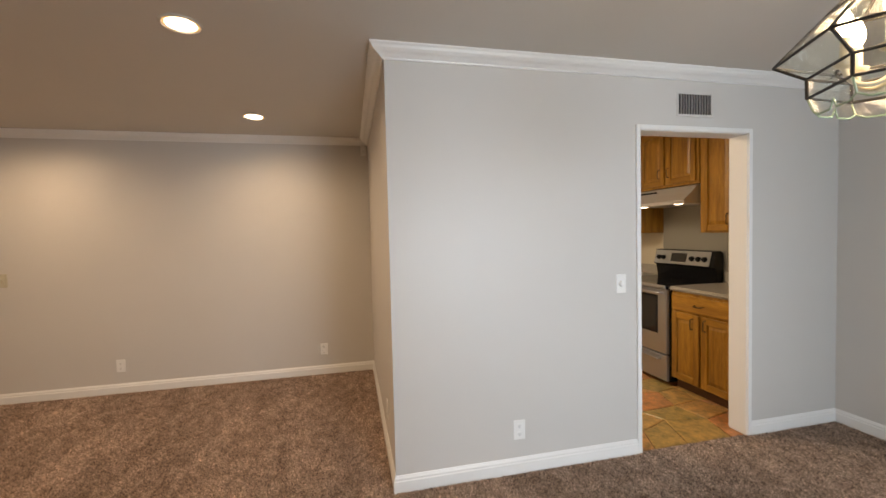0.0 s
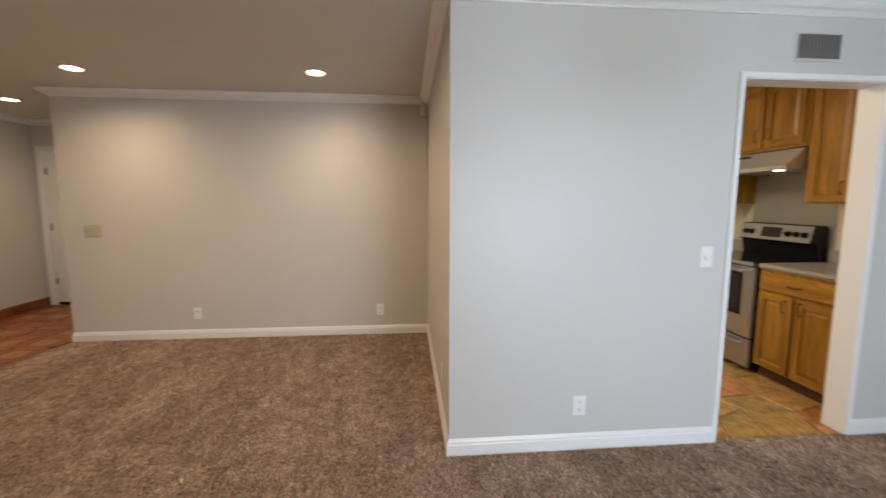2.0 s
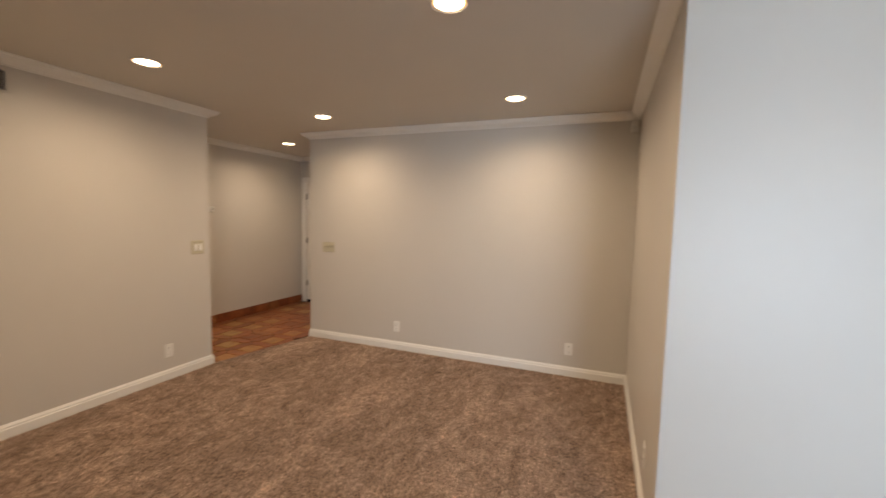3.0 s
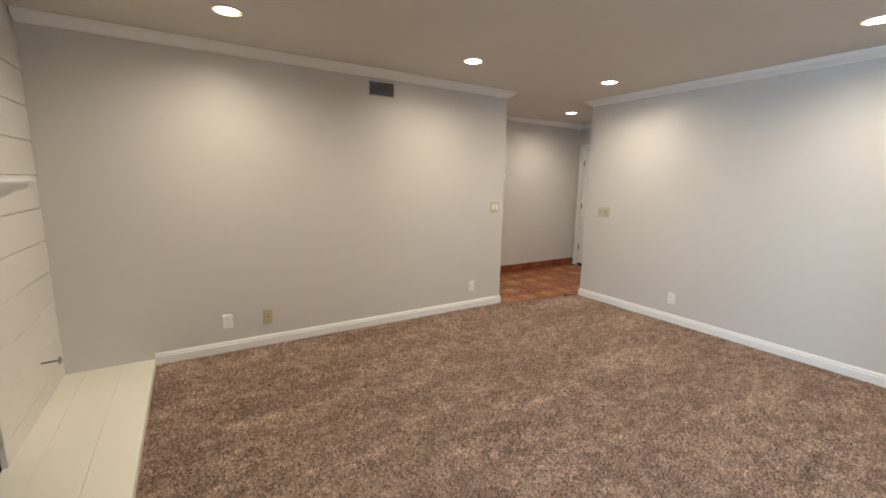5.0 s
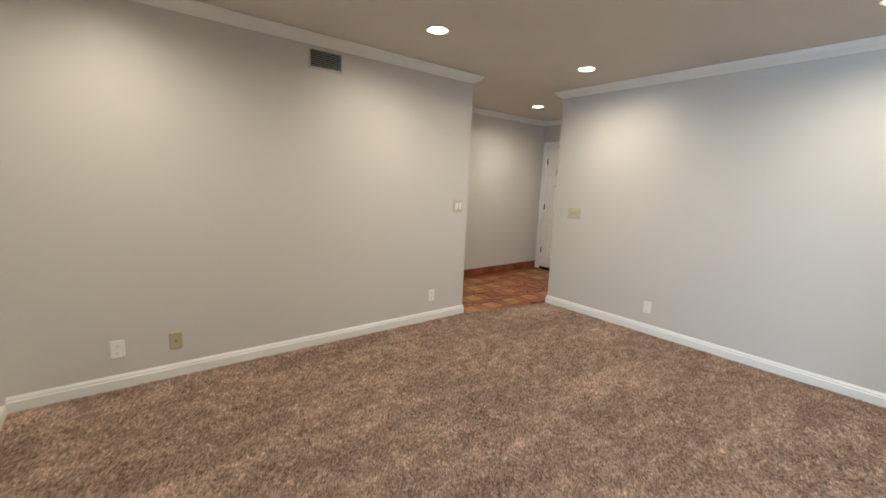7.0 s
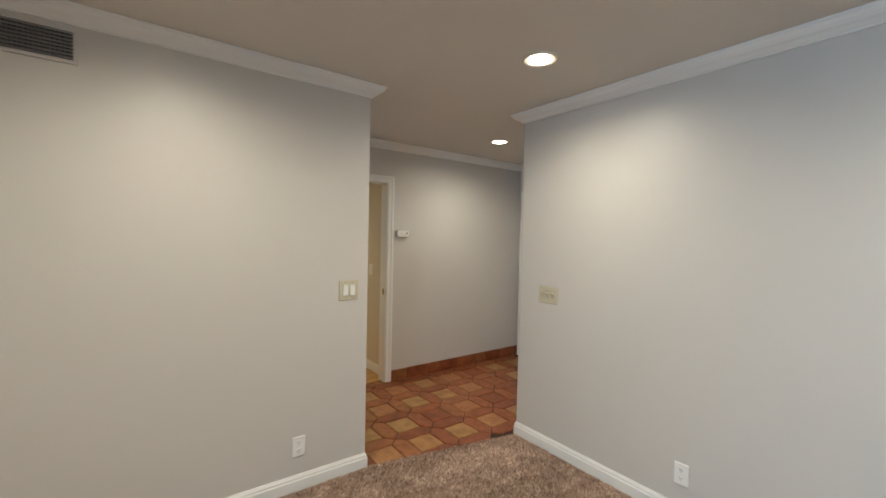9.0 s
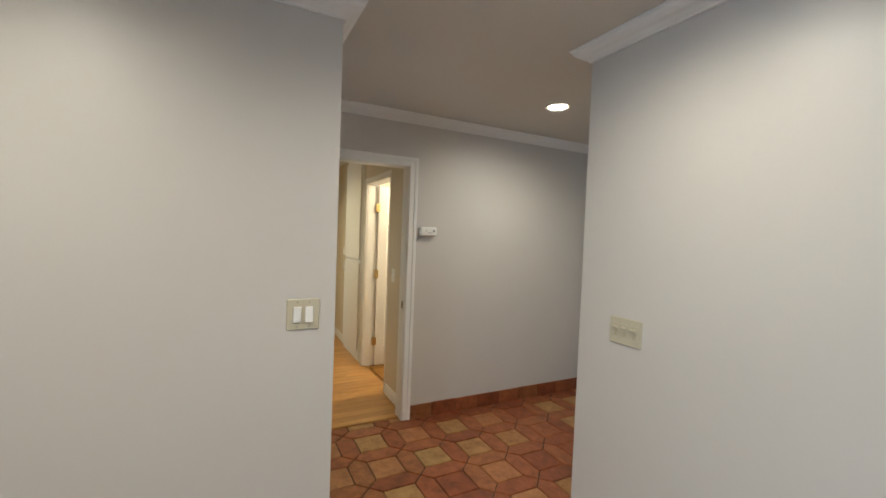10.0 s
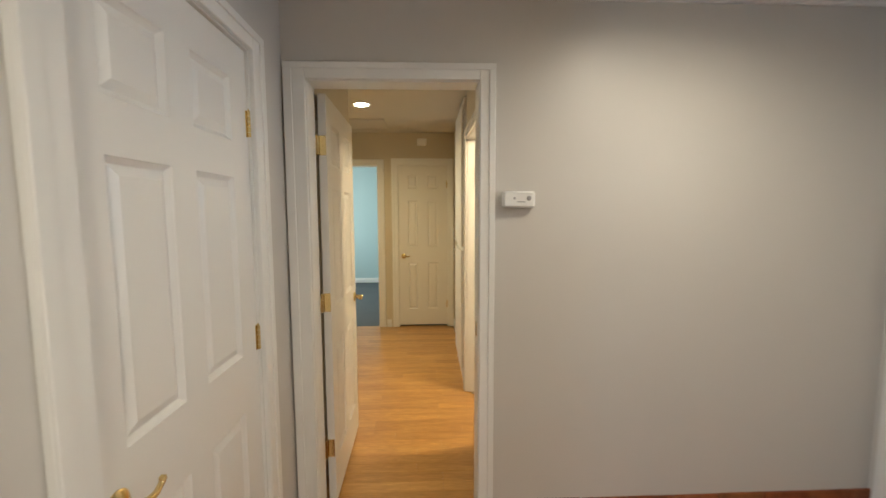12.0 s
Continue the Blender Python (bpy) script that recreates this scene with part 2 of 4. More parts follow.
# amber lens light that falls on the baffle ring is put in as glow
BAFFLE_GLOW = glowing("lens_light_on_baffle", (1.0, 0.66, 0.30), 0.9)
CAN_GLOW = glowing("lit_lens", (1.0, 0.86, 0.66), 14)
BULB_GLOW = glowing("lit_bulb", (1.0, 0.86, 0.62), 30)
HOOD_GLOW = glowing("lit_hood_lens", (1.0, 0.88, 0.7), 8)


# ---- building helpers ----
def box(bm, x0, x1, y0, y1, z0, z1, bevel=0.0, segments=1):
    made = bmesh.ops.create_cube(bm, size=1.0, matrix=Matrix.Translation(((x0 + x1) / 2, (y0 + y1) / 2, (z0 + z1) / 2)) @ Matrix.Diagonal((abs(x1 - x0), abs(y1 - y0), abs(z1 - z0), 1)))
    if bevel:
        edges = list({e for v in made["verts"] for e in v.link_edges})
        bmesh.ops.bevel(bm, geom=edges, offset=bevel, segments=segments, affect="EDGES", clamp_overlap=True)
    return bm


def boxes(*rows, bevel=0.0):
    bm = bmesh.new()
    for r in rows:
        box(bm, *r, bevel=bevel)
    return bm


def rod(bm, a, b, r0, r1=None, n=12):
    a, b = Vector(a), Vector(b)
    m = Matrix.Translation((a + b) / 2) @ (b - a).to_track_quat("Z", "Y").to_matrix().to_4x4()
    bmesh.ops.create_cone(bm, cap_ends=True, segments=n, radius1=r0, radius2=r0 if r1 is None else r1, depth=(b - a).length, matrix=m)
    return bm


def tube(bm, points, radii, n=8):
    points = [Vector(p) for p in points]
    rings = []
    for i, p in enumerate(points):
        d = (points[min(i + 1, len(points) - 1)] - points[max(i - 1, 0)]).normalized()
        side = d.cross(Vector((0.13, 0.31, 0.94))).normalized()
        up = side.cross(d)
        r = radii if isinstance(radii, (int, float)) else radii[i]
        rings.append([bm.verts.new(p + r * (math.cos(2 * math.pi * k / n) * side + math.sin(2 * math.pi * k / n) * up)) for k in range(n)])
    for a, b in zip(rings, rings[1:]):
        for k in range(n):
            bm.faces.new((a[k], a[(k + 1) % n], b[(k + 1) % n], b[k]))
    bm.faces.new(rings[0][::-1])
    bm.faces.new(rings[-1])
    return bm


def lathe(bm, profile, n=24, m=None):
    """A solid of revolution about z from (radius, z) pairs."""
    m = m or Matrix()
    rings = [[bm.verts.new(m @ Vector((r * math.cos(2 * math.pi * k / n), r * math.sin(2 * math.pi * k / n), z))) for k in range(n)] for r, z in profile]
    for a, b in zip(rings, rings[1:]):
        for k in range(n):
            bm.faces.new((a[k], a[(k + 1) % n], b[(k + 1) % n], b[k]))
    bm.faces.new(rings[0][::-1])
    bm.faces.new(rings[-1])
    return bm


def prism(bm, outline, z0, z1, m=None):
    m = m or Matrix()
    low = [bm.verts.new(m @ Vector((x, y, z0))) for x, y in outline]
    high = [bm.verts.new(m @ Vector((x, y, z1))) for x, y in outline]
    n = len(outline)
    for k in range(n):
        bm.faces.new((low[k], low[(k + 1) % n], high[(k + 1) % n], high[k]))
    bm.faces.new(low[::-1])
    bm.faces.new(high)
    return bm


def mesh_of(name, bm, mat, smooth=False):
    bmesh.ops.recalc_face_normals(bm, faces=bm.faces)
    me = bpy.data.meshes.new(name)
    bm.to_mesh(me)
    bm.free()
    me.materials.append(mat)
    if smooth:
        me.shade_smooth()
        me.set_sharp_from_angle(angle=radians(40))
    return me


def part(name, bm, mat, parent=None, label="", smooth=False):
    ob = new(name, bm if isinstance(bm, bpy.types.Mesh) else mesh_of(name, bm, mat, smooth))
    if parent:
        ob.parent = parent
    if label:
        ob["label"] = label
    return ob


def structure(name, bm, mat, label, category):
    return tagged(part(name, bm, mat), label, category, kind="structure")


def thing(name, m, label, category, group=""):
    ob = new(name)
    ob.empty_display_size = 0.1
    ob.matrix_world = m
    return tagged(ob, label, category, group)


def moulding(bm, path, profile, closed=False):
    """Sweeps a profile of (out, z) along a plan path, mitred; out is to the left of the way."""
    pts = [Vector(p) for p in path]
    n = len(pts)
    rings = []
    for i, p in enumerate(pts):
        a = (p - pts[i - 1]).normalized() if i or closed else None
        b = (pts[(i + 1) % n] - p).normalized() if i < n - 1 or closed else None
        a, b = a or b, b or a
        na, nb = Vector((-a.y, a.x)), Vector((-b.y, b.x))
        way = (na + nb) / (1 + na.dot(nb))
        rings.append([bm.verts.new((p.x + way.x * o, p.y + way.y * o, z)) for o, z in profile])
    k = len(profile)
    for i in range(n if closed else n - 1):
        a, b = rings[i], rings[(i + 1) % n]
        for j in range(k):
            bm.faces.new((a[j], b[j], b[(j + 1) % k], a[(j + 1) % k]))
    if not closed:
        bm.faces.new(rings[0])
        bm.faces.new(rings[-1][::-1])
    return bm


# ---- the plan ----
XB, XC, XE, YK, YA, YB = -3.22, 0.56, 3.76, 2.265, 4.42, 3.26
XH, YE, XA, XD, YF, YS = -4.51, 6.04, -2.98, -7.85, -0.69, -1.60
TOP = CEIL

# floor base and ceiling
structure("floor", boxes((-12.0, 4.2, -3.2, 6.6, -0.20, -0.035)), CONCRETE, "plain concrete subfloor under the whole flat", "floor")
structure("ceiling", boxes((-12.0, 4.2, -3.2, 6.6, CEIL, CEIL + 0.15)), CEILING, "greige painted flat ceiling with light texture", "ceiling")

# carpet, cut on the skew at the hall
bm = bmesh.new()
outline = [(XB - 0.02, YF - 0.1), (-0.12, YF - 0.1), (-0.12, YS), (XE + 0.02, YS), (XE + 0.02, YK + 0.012), (XC + 0.02, YK + 0.012), (XC + 0.02, YA + 0.02), (XA, YA + 0.02), (XA, YA - 0.01), (XB, YB + 0.005), (XB - 0.02, YB)]
prism(bm, outline, -0.034, 0.0)
structure("carpet", bm, CARPET, "brown cut-pile wall-to-wall carpet with vacuum marks toned into its colour", "carpet")

# walls with their openings
structure("wall_north", boxes((XA, XC + 0.12, YA, YA + 0.12, 0, TOP)), WALL, "light grey painted living room wall", "wall")
structure("wall_hall_east", boxes((XA, XA + 0.12, YA + 0.12, YE, 0, TOP)), WALL, "light grey painted hall wall", "wall")
structure("wall_side", boxes((XC, XC + 0.12, YK + 0.135, YA, -0.03, TOP)), WALL, "light grey painted wall beside the kitchen", "wall")
DL, DR, DT = 2.132, 2.965, 2.053
structure("wall_kitchen", boxes((XC, DL, YK, YK + 0.135, -0.03, TOP), (DR, XE, YK, YK + 0.135, -0.03, TOP), (DL, DR, YK, YK + 0.135, DT, TOP)), WALL, "light grey painted wall with a cased kitchen opening", "wall")
structure("wall_east", boxes((XE, XE + 0.12, YS - 0.12, YK + 0.135, -0.03, TOP)), WALL, "light grey painted dining room wall", "wall")
structure("wall_kitchen_east", boxes((XE, XE + 0.12, YK + 0.135, 5.32, -0.03, TOP)), CREAM_WALL, "cream painted kitchen wall", "wall")
structure("wall_kitchen_north", boxes((XC + 0.12, XE, 5.2, 5.32, -0.03, TOP), (XC + 0.12, XC + 0.2, YK + 0.135, 5.2, -0.03, TOP)), CREAM_WALL, "cream painted kitchen walls", "wall")
structure("wall_west", boxes((XB - 0.12, XB, YF - 0.5, YB, -0.03, TOP)), WALL, "light grey painted living room wall", "wall")
CL, CR, CT = -4.18, -3.425, 2.03
structure("wall_closet", boxes((XH, CL, YB - 0.12, YB, -0.03, TOP), (CR, XB - 0.12, YB - 0.12, YB, -0.03, TOP), (CL, CR, YB - 0.12, YB, CT, TOP)), WALL, "light grey painted hall wall round the closet door", "wall")
structure("wall_closet_back", boxes((XH, XB - 0.12, YB - 0.75, YB - 0.65, -0.03, TOP)), WALL, "plain back wall of the closet", "wall")
HL, HR, HT = 3.358, 4.10, 2.035
structure("wall_hall_west", boxes((XH - 0.12, XH, YB - 0.12, HL, -0.03, TOP), (XH - 0.12, XH, HR, YE + 0.12, -0.03, TOP), (XH - 0.12, XH, HL, HR, HT, TOP)), WALL, "light grey painted hall wall with a corridor doorway", "wall")
EL, ER, ET = -4.405, -3.485, 2.04
structure("wall_entry", boxes((XH, EL, YE, YE + 0.12, -0.03, TOP), (ER, XA + 0.12, YE, YE + 0.12, -0.03, TOP), (EL, ER, YE, YE + 0.12, ET, TOP)), WALL, "light grey painted wall round the entry door", "wall")
structure("wall_south", boxes((-0.24, PX - 0.85, YS - 0.12, YS, -0.03, TOP), (PX + 0.85, XE, YS - 0.12, YS, -0.03, TOP), (PX - 0.85, PX + 0.85, YS - 0.12, YS, 2.06, TOP), (-0.24, -0.12, YS, YF - 0.3, -0.03, TOP)), WALL, "light grey painted wall, out of view, round the added patio door", "wall")
structure("wall_chimney", boxes((XB, -2.16, YF - 0.32, YF - 0.105, -0.03, TOP), (-1.24, -0.12, YF - 0.32, YF - 0.105, -0.03, TOP), (-2.16, -1.24, YF - 0.32, YF - 0.105, 0.812, TOP)), BLOCK, "white painted chimney wall core", "wall")

# corridor shell
YN, YM = 4.17, 2.45
structure("wall_corridor_north", boxes((-5.15, XH - 0.12, YN, YN + 0.12, -0.03, TOP), (-5.92, -5.15, YN + 0.02, YN + 0.12, 2.035, TOP), (-6.07, -5.92, YN + 0.03, YN + 0.12, -0.03, TOP), (XD, -6.07, 4.225, YN + 0.15, -0.03, TOP)), CREAM_WALL, "cream painted corridor wall", "wall")
# setback and return behind the open door are added to keep its hinge gap dark
structure("wall_corridor_south", boxes((XD, -5.72, YM - 0.12, YM, -0.03, TOP), (-5.43, XH - 0.12, 3.08, 3.20, -0.03, TOP), (-5.72, -5.60, YM - 0.12, 3.08, -0.03, TOP), (-5.72, -5.43, 3.08, 3.318, -0.03, TOP), (-5.43, XH - 0.12, 3.20, 3.345, 2.026, TOP)), CREAM_WALL, "cream painted corridor wall", "wall")
structure("wall_corridor_end", boxes((XD - 0.12, XD, 3.265, 3.515, -0.03, TOP), (XD - 0.12, XD, 4.14, YN + 0.15, -0.03, TOP), (XD - 0.12, XD, YM - 0.12, 2.50, -0.03, TOP), (XD - 0.12, XD, 2.50, 3.265, 2.035, TOP), (XD - 0.12, XD, 3.515, 4.14, 2.05, TOP), (XD - 0.5, XD - 0.4, 3.4, 4.3, -0.03, TOP)), CREAM_WALL, "cream painted corridor end wall with two doorways", "wall")
structure("wall_side_room", boxes((-6.3, XH - 0.12, 6.1, 6.2, -0.03, TOP), (-6.4, -6.3, YN + 0.15, 6.2, -0.03, TOP)), CREAM_WALL, "cream painted walls of a lit side room", "wall")
structure("wall_bedroom", boxes((-11.30, -11.16, 1.0, 4.4, -0.03, TOP), (-11.16, XD - 0.5, 4.3, 4.42, -0.03, TOP), (-11.16, -10.3, 1.0, 1.12, -0.03, TOP), (-8.9, XD - 0.12, 1.0, 1.12, -0.03, TOP), (-10.3, -8.9, 1.0, 1.12, -0.03, 0.8), (-10.3, -8.9, 1.0, 1.12, 2.0, TOP), (XD - 0.12, XD, 1.0, YM - 0.12, -0.03, TOP)), BLUE_WALL, "pale blue bedroom walls, the cast of window daylight put into their colour", "wall")
structure("bedroom_carpet", boxes((-11.16, XD - 0.05, 1.0, 4.3, -0.034, -0.002)), GREY_CARPET, "slate grey bedroom carpet", "carpet")

# crown moulding
CROWN = [(0.0, CEIL - 0.068), (0.0, CEIL - 0.001), (0.078, CEIL - 0.001), (0.078, CEIL - 0.010), (0.070, CEIL - 0.016), (0.064, CEIL - 0.028), (0.050, CEIL - 0.040), (0.034, CEIL - 0.047), (0.022, CEIL - 0.056), (0.014, CEIL - 0.061), (0.012, CEIL - 0.068)]
room = [(XE, YS), (XE, YK), (XC, YK), (XC, YA), (XA, YA), (XA, YE), (XH, YE), (XH, YB), (XB, YB), (XB, YF)]
structure("crown_moulding", moulding(bmesh.new(), room, CROWN), TRIM, "white painted crown moulding round the living room, dining room and hall", "crown moulding")
BOARD = [(0.0, 0.0), (0.014, 0.0), (0.014, 0.064), (0.010, 0.070), (0.010, 0.080), (0.005, 0.090), (0.003, 0.096), (0.0, 0.096)]
runs = [[(XE, YS), (XE, YK), (DR + 0.03, YK)], [(DL - 0.03, YK), (XC, YK), (XC, YA), (XA, YA), (XA, YA + 0.03)], [(XB - 0.02, YB), (XB, YB), (XB, -0.165)]]
for run in runs:
    structure("baseboard", moulding(bmesh.new(), run, BOARD), TRIM, "white painted moulded baseboard above the carpet", "baseboard")
for run in ([(XH - 0.12, YN), (-5.08, YN)], [(XD, 3.36), (XD, 3.42)][::-1], [(XD, 4.225), (XD, 4.22)][::-1], [(-6.80, 4.225), (XD, 4.225), (XD, 4.215)]):
    structure("baseboard", moulding(bmesh.new(), run, BOARD), TRIM, "white painted corridor baseboard", "baseboard")
structure("baseboard", moulding(bmesh.new(), [(-11.16, 4.2), (-11.16, 1.2)], BOARD), TRIM, "white bedroom baseboard below the blue wall", "baseboard")


def casing(name, m, w, h, side, thick=0.018, jamb=0.12, sides=(None, None), plain=False, label="white painted door casing with a stepped edge"):
    """A cased opening: local x to the right, -y out of the wall, inner opening 0..w by h."""
    left, right = (s or side for s in sides)
    ob = thing(name, m, label, "door casing")
    ob["kind"] = "structure"
    for nm, x0, x1, z0, z1 in (("casing_left", -left, 0, 0, h + side), ("casing_right", w, w + right, 0, h + side), ("casing_head", 0, w, h, h + side)):
        bm = boxes((x0, x1, -thick, 0.002, z0, z1), bevel=0.003)
        inner = 0.4
        z1 = h + side * (1 - inner) if nm != "casing_head" else z1
        if plain:
            pass
        elif nm == "casing_left":
            box(bm, x0, x0 + (x1 - x0) * inner, -thick - 0.006, -thick + 0.002, z0, z1, bevel=0.002)
        elif nm == "casing_right":
            box(bm, x1 - (x1 - x0) * inner, x1, -thick - 0.006, -thick + 0.002, z0, z1, bevel=0.002)
        else:
            box(bm, x0 - left, x1 + right, -thick - 0.006, -thick + 0.002, z1 - side * inner, z1, bevel=0.002)
        part("casing", bm, TRIM, ob)
    part("jamb", boxes((-0.012, 0.004, 0.0, jamb, 0, h), bevel=0.002), TRIM, ob)
    part("jamb", boxes((w - 0.004, w + 0.012, 0.0, jamb, 0, h), bevel=0.002), TRIM, ob)
    part("jamb", boxes((0.004, w - 0.004, 0.0, jamb, h - 0.004, h + 0.012), bevel=0.002), TRIM, ob)
    return ob


casing("door_casing_1", pose(DL, YK, 0), DR - DL, DT, 0.03, thick=0.012, jamb=0.136, plain=True, label="plain white painted casing of the kitchen opening")
casing("door_casing_2", pose(CR, YB, 0, 0, 0, 180), CR - CL, CT, 0.066, sides=(0.088, 0.085))
casing("door_casing_3", pose(XH, HL, 0, 0, 0, 90), HR - HL, HT, 0.068, sides=(0.088, 0.068))
casing("door_casing_4", pose(EL, YE, 0), ER - EL, ET, 0.066)
casing("door_casing_5", pose(XD, 3.518, 0, 0, 0, 90), 0.619, 2.047, 0.08, sides=(0.08, 0.075))
casing("door_casing_6", pose(XD, 2.50, 0, 0, 0, 90), 0.764, 2.035, 0.08, sides=(0.05, 0.085))
casing("door_casing_7", pose(-5.92, YN + 0.02, 0), 0.77, 2.035, 0.06, sides=(0.06, 0.03))


# ---- doors ----
def door_leaf(ob, w, h, cols, rows, mat, thick=0.036, y0=0.0, both=True):
    """Leaf with sunk raised panels; local front at y0 facing -y, x 0..w."""
    xs = sorted({0.0, w, *[c for col in cols for c in col]})
    zs = sorted({0.008, h, *[r for row in rows for r in row]})
    bm = bmesh.new()
    panels = []
    for face, sign in ((y0, 1), (y0 + thick, -1)):
        if sign < 0 and not both:
            continue
        for i in range(len(xs) - 1):
            for j in range(len(zs) - 1):
                x0, x1, z0, z1 = xs[i], xs[i + 1], zs[j], zs[j + 1]
                hole = any(abs(a - x0) < 1e-6 for a, _ in cols) and any(abs(a - z0) < 1e-6 for a, _ in rows)

                def ring(inset, depth):
                    return [bm.verts.new((x, face + sign * depth, z)) for x, z in ((x0 + inset, z0 + inset), (x1 - inset, z0 + inset), (x1 - inset, z1 - inset), (x0 + inset, z1 - inset))]
                if not hole:
                    bm.faces.new(ring(0, 0))
                    continue
                loops = [ring(0, 0), ring(0.003, 0.004), ring(0.014, 0.013)]
                for a, b in zip(loops, loops[1:]):
                    for k in range(4):
                        bm.faces.new((a[k], a[(k + 1) % 4], b[(k + 1) % 4], b[k]))
                bm.faces.new(loops[-1])
                panels.append((x0 + 0.016, x1 - 0.016, z0 + 0.016, z1 - 0.016, face, sign))
    back = y0 + thick
    for x0, x1, z0, z1 in ((0, 0, 0.008, h), (w, w, 0.008, h)):
        bm.faces.new([bm.verts.new(v) for v in ((x0, y0, z0), (x0, back, z0), (x0, back, z1), (x0, y0, z1))])
    for z in (0.008, h):
        bm.faces.new([bm.verts.new(v) for v in ((0, y0, z), (w, y0, z), (w, back, z), (0, back, z))])
    if not both:
        bm.faces.new([bm.verts.new(v) for v in ((0, back, 0.008), (w, back, 0.008), (w, back, h), (0, back, h))])
    bmesh.ops.remove_doubles(bm, verts=bm.verts, dist=1e-5)
    part("leaf", bm, mat, ob)
    for x0, x1, z0, z1, face, sign in panels:
        bm = bmesh.new()
        a = [bm.verts.new((x, face + sign * 0.0132, z)) for x, z in ((x0, z0), (x1, z0), (x1, z1), (x0, z1))]
        b = [bm.verts.new((x, face + sign * 0.003, z)) for x, z in ((x0 + 0.022, z0 + 0.022), (x1 - 0.022, z0 + 0.022), (x1 - 0.022, z1 - 0.022), (x0 + 0.022, z1 - 0.022))]
        for k in range(4):
            bm.faces.new((a[k], a[(k + 1) % 4], b[(k + 1) % 4], b[k]))
        bm.faces.new(b)
        bm.faces.new(a[::-1])
        part("panel", bm, mat, ob)


def hinge(ob, x, y, z, mat, spread=0.03, label=""):
    bm = bmesh.new()
    box(bm, x - spread / 2, x + spread / 2, y - 0.0015, y + 0.002, z - 0.045, z + 0.045, bevel=0.0008)
    for k in range(5):
        rod(bm, (x, y - 0.005, z - 0.045 + 0.018 * k + 0.001), (x, y - 0.005, z - 0.045 + 0.018 * k + 0.017), 0.0065, n=10)
    rod(bm, (x, y - 0.005, z + 0.045), (x, y - 0.005, z + 0.052), 0.005, 0.002, n=10)
    part("hinge", bm, mat, ob, label, smooth=True)


def lever(ob, x, y, z, side, mat, out=-1):
    """Brass lever handle with a curled tip; side: +1 points to +x."""
    bm = bmesh.new()
    m = Matrix.Translation((x, y, z)) @ Matrix.Rotation(radians(90 if out < 0 else -90), 4, "X")
    lathe(bm, [(0.031, 0.0), (0.032, 0.004), (0.027, 0.009), (0.014, 0.012), (0.011, 0.020), (0.011, 0.045), (0.013, 0.050), (0.009, 0.056)], 20, m)
    part("rosette", bm, mat, ob, smooth=True)
    bm = bmesh.new()
    o = y + out * 0.046
    tube(bm, [(x - side * 0.004, o, z), (x + side * 0.020, o + out * 0.004, z - 0.003), (x + side * 0.044, o + out * 0.002, z - 0.006), (x + side * 0.060, o - out * 0.002, z - 0.004), (x + side * 0.070, o - out * 0.002, z + 0.000), (x + side * 0.073, o - out * 0.002, z + 0.008), (x + side * 0.077, o - out * 0.002, z + 0.013)], [0.009, 0.008, 0.007, 0.0065, 0.007, 0.008, 0.005], 10)
    part("lever", bm, mat, ob, smooth=True)


ROWS6 = [(0.215, 0.800), (0.995, 1.590), (1.705, 1.905)]
# closet door, closed
w = CR - CL - 0.010
door = thing("closet_door", pose(CR - 0.005, YB - 0.012, 0, 0, 0, 180), "white six-panel closet door, closed, with brass lever", "door")
door_leaf(door, w, CT - 0.008, [(0.095, 0.305), (0.410, 0.628)], ROWS6, DOOR_PAINT, both=False)
for z in (0.27, 1.025, 1.78):
    hinge(door, w + 0.002, 0.0, z, BRASS)
lever(door, 0.055, 0.0, 0.899, 1, BRASS)

# corridor door, open against the corridor wall
door = thing("corridor_door", pose(XH - 0.152, HL + 0.009, 0, 0, 0, 180 + 0.9), "white six-panel door, standing open into the corridor", "door")
door_leaf(door, 0.745, 2.02, [(0.10, 0.31), (0.42, 0.635)], ROWS6, DOOR_PAINT, y0=-0.036)
for z in (0.30, 1.04, 1.785):
    bm = boxes((-0.003, 0.001, -0.034, 0.0, z - 0.045, z + 0.045), (-0.034, -0.010, 0.004, 0.0075, z - 0.045, z + 0.045), bevel=0.0008)
    for k in range(5):
        rod(bm, (-0.010, 0.002, z - 0.045 + 0.018 * k + 0.001), (-0.010, 0.002, z - 0.045 + 0.018 * k + 0.017), 0.0065, n=10)
    for dz in (-0.03, 0, 0.03):
        rod(bm, (-0.005, -0.018, z + dz), (-0.002, -0.018, z + dz), 0.004, n=8)
    part("hinge", bm, BRASS, door, smooth=True)
lever(door, 0.685, -0.036, 0.925, -1, BRASS)
lever(door, 0.685, 0.0, 0.925, -1, BRASS, 1)

# door at the corridor's end, closed
door = thing("end_door", pose(XD - 0.012, 3.521, 0.012, 0, 0, 90), "cream-lit white six-panel door, closed, at the corridor end", "door")
door_leaf(door, 0.613, 2.031, [(0.118, 0.238), (0.365, 0.495)], [(0.215, 0.815), (1.015, 1.60), (1.745, 1.915)], DOOR_PAINT, both=False)
for z in (0.28, 1.80):
    hinge(door, 0.616, 0.0, z, BRASS)
lever(door, 0.062, 0.0, 0.90, 1, BRASS)

